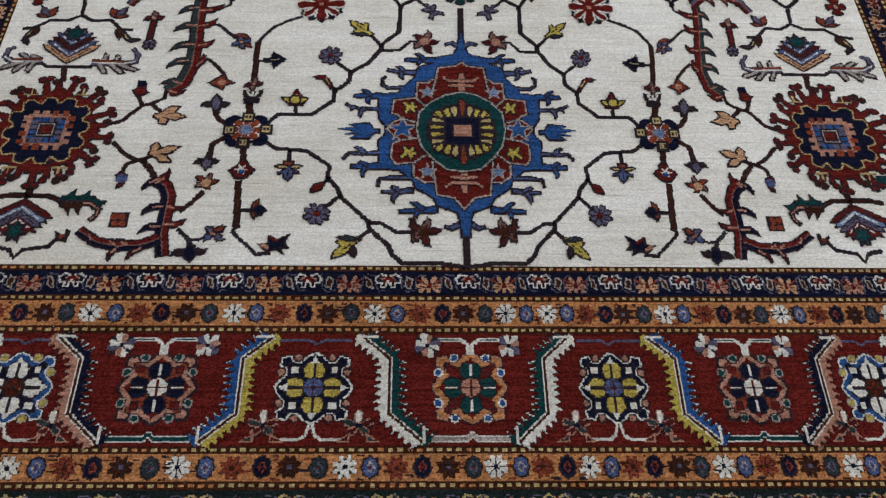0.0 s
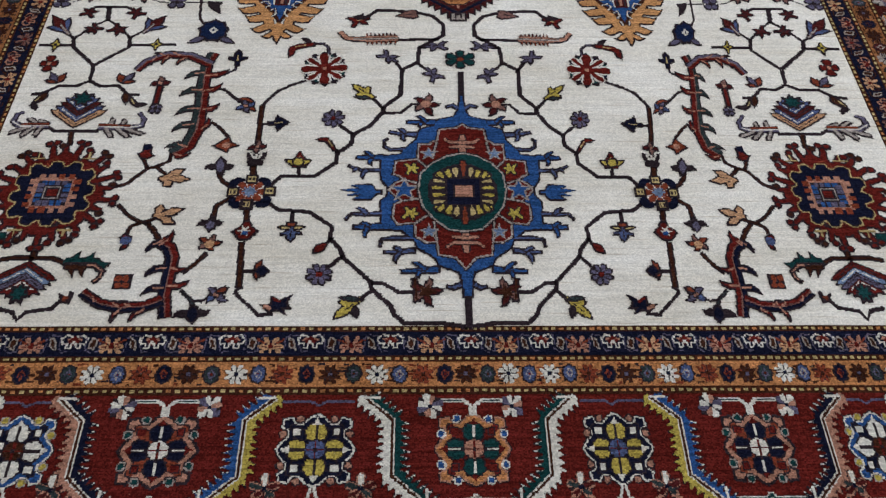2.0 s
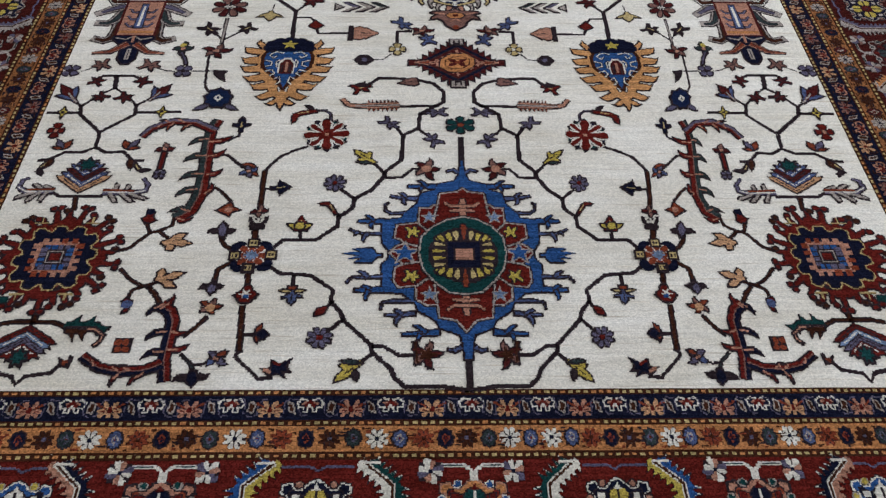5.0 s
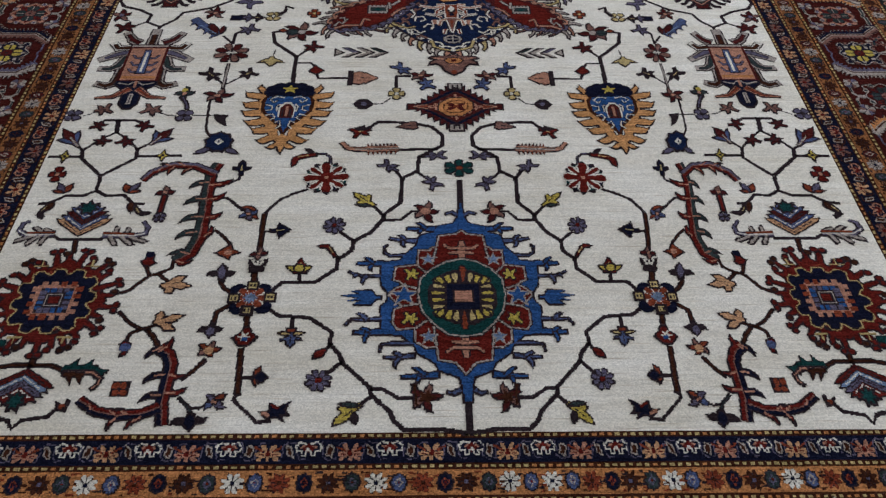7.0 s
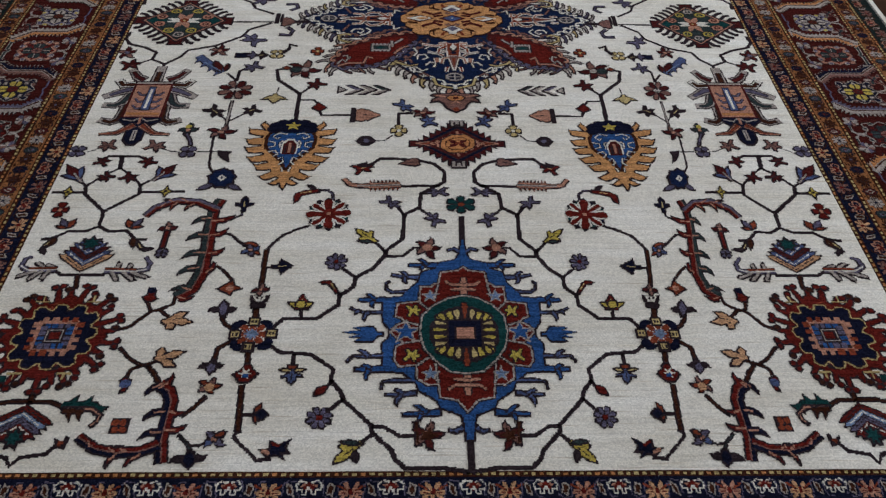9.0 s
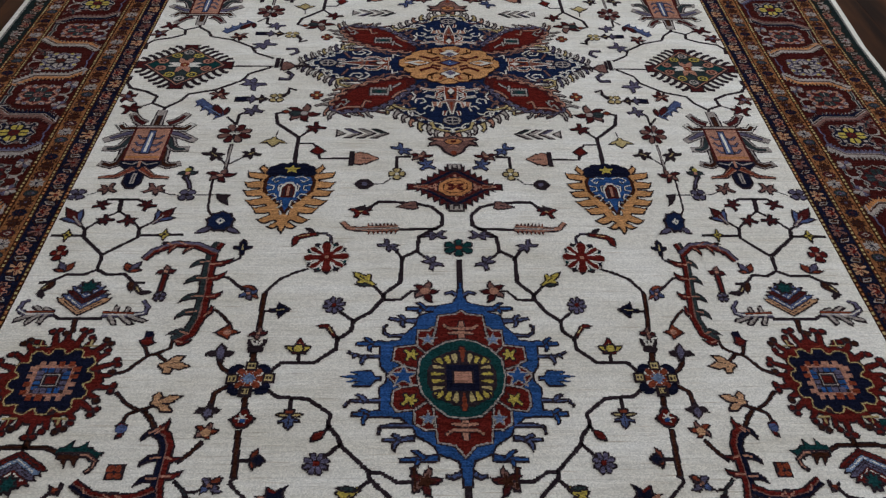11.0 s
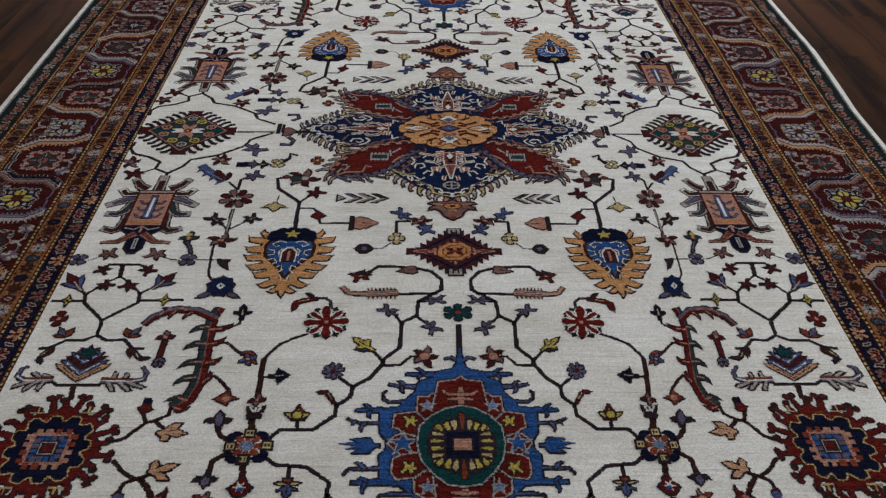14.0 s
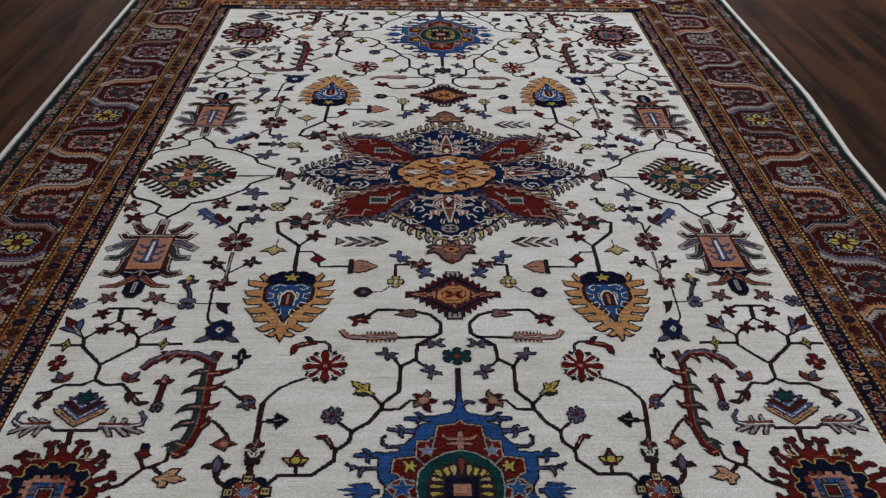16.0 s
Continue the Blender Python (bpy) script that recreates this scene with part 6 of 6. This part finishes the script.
def scroll(at, colour, s):
    """A slanted tablet with a thin line winding round it."""
    u, v = at
    tablet = [(u - .007, v - .010 * s - .003), (u + .003, v - .010 * s + .003), (u + .007, v + .010 * s + .003), (u - .003, v + .010 * s - .003)]
    return [(band([(u - .028, v + s * .016), (u - .016, v + s * .019), (u - .012, v + s * .004), (u - .014, v - s * .010), (u - .004, v - s * .019), (u + .012, v - s * .016), (u + .013, v + s * .006), (u + .020, v + s * .018), (u + .030, v + s * .016)], .0024), colour),
            (grow(tablet, .0014), "ash"), (grow(tablet, -.0012), "brown")]


def flower_guard(side, v, half, pitch, colours, shift=0):
    n = int(half / pitch)
    pale = "orange" if side in ("west", "east") else "white" if v < .2 else "straw"
    for k in range(-n, n + 1):
        s = 1 if k % 2 else -1
        at = (k * pitch + hand.uniform(-.003, .003), v + .005 * s)
        colour = colours[(abs(k) * 3 + shift) % len(colours)]
        if (k + shift) % 2 == 0:
            woven("crown_flower", crown(at, pale, s), side)
        else:
            woven("butterfly_flower", butterfly(at, colour, -s), side)
        woven("scroll", scroll(((k + .5) * pitch, v), "mauve" if side in ("near", "far") else "brown", s), side)


def frame_rosette(c, frame_c, petal_c, heart_c, dot_c, square_c, edge, size=1.0):
    """A square rosette of paired petals in a knobbed frame."""
    out = []

    def put(poly, colour):
        out.append((moved(poly, c, 0, size), colour))
    shape = []
    for k in range(4):
        shape += moved([(.060, -.010), (.065, 0), (.060, .010), (.047, .024), (.047, .038), (.058, .044), (.056, .056), (.044, .058), (.038, .047), (.024, .047), (.010, .060)], O, 90 * k)
    put(grow(shape, .0052), "dark")
    put(grow(shape, .0030), "white" if edge == "white" else "pink" if frame_c == "orange" else "dark")
    put(shape, frame_c)
    put(moved(shape, O, 0, .84), "dark")
    put(moved(shape, O, 0, .80), square_c)
    for k in range(4):
        for s in (1, -1):
            petal = [(.012, s * .0015), (.020, s * .016), (.036, s * .020), (.047, s * .012), (.047, s * .0015)]
            put(moved(grow(petal, .0018), O, 90 * k), "dark")
            put(moved(grow(petal, -.0012), O, 90 * k), petal_c)
        put(moved(rect((.034, 0), .022, .0032), O, 90 * k), "white" if petal_c in ("navy", "green") else "dark")
        put(moved(rect((.034, .034), .017, .015), O, 90 * k), "dark")
        put(moved(rect((.034, .034), .013, .011), O, 90 * k), "white" if frame_c in ("navy", "blue") else "red")
        put(moved(along((.046, 0), (.060, 0), both([(0, .5), (1, 0)]), .016), O, 90 * k), "white" if frame_c in ("navy", "blue") else "red")
        for s in (1, -1):
            put(moved(disc((.057, s * .029), .0086, .0086, 8), O, 90 * k), "dark" if frame_c == "navy" else "white" if frame_c == "orange" else "ash")
            put(moved(disc((.057, s * .029), .0062, .0062, 8), O, 90 * k), dot_c)
    put(disc(O, .020, .020, 12), "dark")
    put(disc(O, .0175, .0175, 12), heart_c)
    put(rect(O, .032, .0035), "red")
    put(rect(O, .0035, .032), "red")
    put(rect(O, .007, .007), "dark")
    return out


def border_bracket(c, s, sp, inner, outer):
    """A slanting barbed leaf beside a rosette; s is the side on which it stands."""
    u, v = c
    k = sp / 0.265
    pts = [(u + s * .192 * k, .152), (u + s * .142 * k, .196), (u + s * .142 * k, .300), (u + s * .082 * k, .354)]
    inn = [(x - s * .0075, y) for x, y in pts]
    out_ = [(x + s * .0075, y) for x, y in pts]
    items = saw(inn, .009, 19, .0185, "white", "dark", s, 0.2) + saw(inn, .009, 19, .0095, inner, inner, s, 0.2)
    items += saw(out_, .009, 18, .0125, "dark", "dark", -s, 0.2) + saw(out_, .010, 18, .0090, outer, outer, -s, 0.2)
    items += [(band(pts, .0100), "white"), (band(pts, .0055), "brown")]
    items += [(band([pts[0], (pts[0][0] - s * .030, pts[0][1])], .0045), "white"), (band([pts[3], (pts[3][0], pts[3][1] - .030)], .0045), "white")]
    return items


def small_flower(at, s):
    u, v = at
    out = [(rect(at, .038, .036), "dark")]
    for k in range(4):
        out.append((moved(along((.003, 0), (.024, .005), PETAL, .014), at, 90 * k + 30 * s), "white" if k % 2 else "mauve"))
        out.append((moved(along((.003, 0), (.022, .0), PETAL, .011), at, 90 * k + 30 * s + 45), "pink" if k % 2 else "white"))
    return out + [(rect(at, .006, .006), "navy")]


def leaf_cross(at, s):
    """A cross of small outlined leaves with two spread ones at its foot."""
    out = []
    for x, y, w, c in ((.0, -.027, .013, "white"), (-.025, -.008, .013, "slate"), (.025, -.008, .013, "maroon"), (-.017, .016, .013, "maroon"), (.017, .016, .013, "slate")):
        tip = (at[0] + x, at[1] + y)
        out += [(along(at, tip, PETAL, w + .0055), "dark"), (along(at, tip, PETAL, w + .002), "pink"), (along(at, tip, PETAL, w - .003), c)]
    for sx in (1, -1):
        wing = [(at[0] + sx * .014, at[1] + .014), (at[0] + sx * .036, at[1] + .029), (at[0] + sx * .015, at[1] + .029)]
        out += [(grow(wing, .0010), "pink"), (grow(wing, -.0024), "slate" if sx == s else "maroon")]
    return out + [(rect(at, .008, .008), "navy")]


# one rosette after another: rim, petals, heart, dots, squares, edge
ROSETTES = {
    "amber": ("orange", "green", "pink", "blue", "red", "dark"), "gold": ("navy", "gold", "lavender", "pink", "navy", "white"),
    "salmon": ("pink", "navy", "white", "green", "brick", "dark"), "pale": ("blue", "white", "brown", "gold", "navy", "white"),
    "white": ("oxblood", "slate", "pink", "slate", "maroon", "white"), "blush": ("mauve", "pink", "brown", "ash", "maroon", "white")}
LEAVES = {"amber": ("green", "white"), "gold": ("blue", "gold"), "salmon": ("navy", "pink"), "pale": ("blue", "straw")}


LONG_ORDER = ("pale", "amber", "gold", "white", "salmon", "blush", "pale", "amber", "gold")
NEAR_PLACES = (0.0, 0.272, 0.540, 0.785, 1.03)


def main_border(side, long_side):
    """Rosettes in a row, every other one between two barbed leaves."""
    n = 8 if long_side else 4
    for k in range(-n, n + 1):
        if long_side:
            kind, sp, u = LONG_ORDER[abs(k)], .2175, k * .2175 + (.05 * ease(k * .2175, 0, .35) if k > 0 else 0)
        else:
            kind, sp, u = ("amber", "gold", "salmon", "pale")[abs(k) % 4], .265, math.copysign(NEAR_PLACES[abs(k)], k)
        c = (u, .252)
        woven("border_rosette", frame_rosette(c, *ROSETTES[kind], size=.92 if long_side else 1.0), side, 1, "square %s rosette" % kind)
        octagonal = (abs(k) % 2 == 1) if long_side else (abs(k) % 2 == 0)
        if octagonal:
            for s in (1, -1):
                if long_side:
                    gap = min(abs(k), abs(k + s))
                    inner, outer = (("straw", "ash"), ("navy", "pink"), ("ash", "blue"), ("straw", "ash"), ("ash", "brown"), ("brown", "pink"), ("straw", "ash"), ("ash", "navy"))[gap % 8]
                else:
                    inner, outer = LEAVES["amber" if k % 4 == 0 else "gold" if s * k < 0 else "salmon"]
                woven("bracket_leaf", border_bracket(c, s, sp, inner, outer), side, 2)
                woven("border_flower", small_flower((c[0] + s * .076 * sp / .265, .170), s), side, 2)
                woven("border_line", [(band([(c[0] + s * .058, .158), (c[0] + s * .016, .158), (c[0] + s * .003, .170), (c[0] + s * .003, .188)], .0070), "white"),
                                      (band([(c[0] + s * .054, .158), (c[0] + s * .020, .158)], .0034), "green")], side, 1)
            m = .070 * sp / .265
            woven("border_line", [(band([(c[0] - m, .346), (c[0] - .010, .346), (c[0], .338), (c[0] + .010, .346), (c[0] + m, .346)], .0115), "white"),
                                  (band([(c[0] - m, .346), (c[0] - .010, .346), (c[0], .338), (c[0] + .010, .346), (c[0] + m, .346)], .0070), "green" if k % 4 else "ash")], side, 1)
        else:
            woven("border_line", [(band([(c[0] - .064, .160), (c[0] - .014, .160), (c[0], .167), (c[0] + .014, .160), (c[0] + .064, .160)], .0045), "mauve")], side, 1)
            for s in (1, -1):
                woven("border_flower", leaf_cross((c[0] + s * .080 * sp / .265, .322), s), side, 1)
                woven("border_line", [(band([(c[0] + s * .062, .346), (c[0] + s * .022, .348), (c[0] + s * .008, .340), (c[0] + s * .002, .316)], .0050), "white")], side, 1)


for side, field_half in (("near", HALF_W), ("far", HALF_W), ("west", HALF_L), ("east", HALF_L)):
    long_side = field_half > 1.5
    for v in (.0065, .0715, .138, .3645, .425, .5015):
        dots(side, v, field_half + v)
    flower_guard(side, .039, field_half, .0735, ("orange", "pink", "brick", "peach"), 1 if long_side else 0)
    amber_guard(side, .104, field_half + .10, ((-.171, .0427), (.154, .0398)))
    amber_guard(side, .3945, field_half + .39, ((-.210, .0456), (.209, .0404)))
    flower_guard(side, .460, field_half + .46, .0735, ("ash", "pink", "mauve", "ash"), 2)
    main_border(side, long_side)
# corner rosettes
for side in ("near", "far"):
    for s in (1, -1):
        woven("border_rosette", frame_rosette((s * (HALF_W + .252), .252), *ROSETTES["gold"]), side, 1, "square gold rosette")


# checks: the nearest ones singly, the rest of the rows as one
single = [it for it in CHECKS if it[0]][:300]
for _, poly, colour in single:
    at = warp(*poly[0])
    data, mats = pile([(poly, colour)], PILE, warp, at, 1.0)
    part("check", data, mats, rug).location = (at[0], at[1], 0)
taken = {id(it) for it in single}
data, mats = pile([(poly, colour) for it in CHECKS if id(it) not in taken for poly, colour in (it[1:],)], PILE, warp, step=1.0)
part("check_pattern", data, mats, rug)["kind"] = "stuff"
# ---- floor boards ----
def floor_boards():
    floor = bpy.data.objects["floor"]
    width, gap = 0.19, 0.0008
    lengths = (1.9, 2.2, 2.5)
    meshes = {}
    for ln in lengths:
        bm = bmesh.new()
        bmesh.ops.create_cube(bm, size=1.0, matrix=Matrix.Diagonal((width - gap, ln - gap, 0.006, 1)))
        bmesh.ops.bevel(bm, geom=[e for e in bm.edges if all(v.co.z > 0 for v in e.verts)], offset=0.0008, segments=1, affect="EDGES")
        me = bpy.data.meshes.new("board")
        bm.to_mesh(me)
        bm.free()
        me.materials.append(WOOD)
        meshes[ln] = me
    x = X0 + width / 2
    while x < X1:
        y, real = Y0, hand.uniform(0.6, 2.0)
        while y < Y1 - 0.01:
            ln = hand.choice(lengths)
            real = min(real, Y1 - y)
            ob = new("board", meshes[ln])
            ob.parent = floor
            ob.location = (x, y + real / 2, -0.003)
            ob.scale = (1, real / ln, 1)
            y += real
            real = hand.choice(lengths)
        x += width


floor_boards()
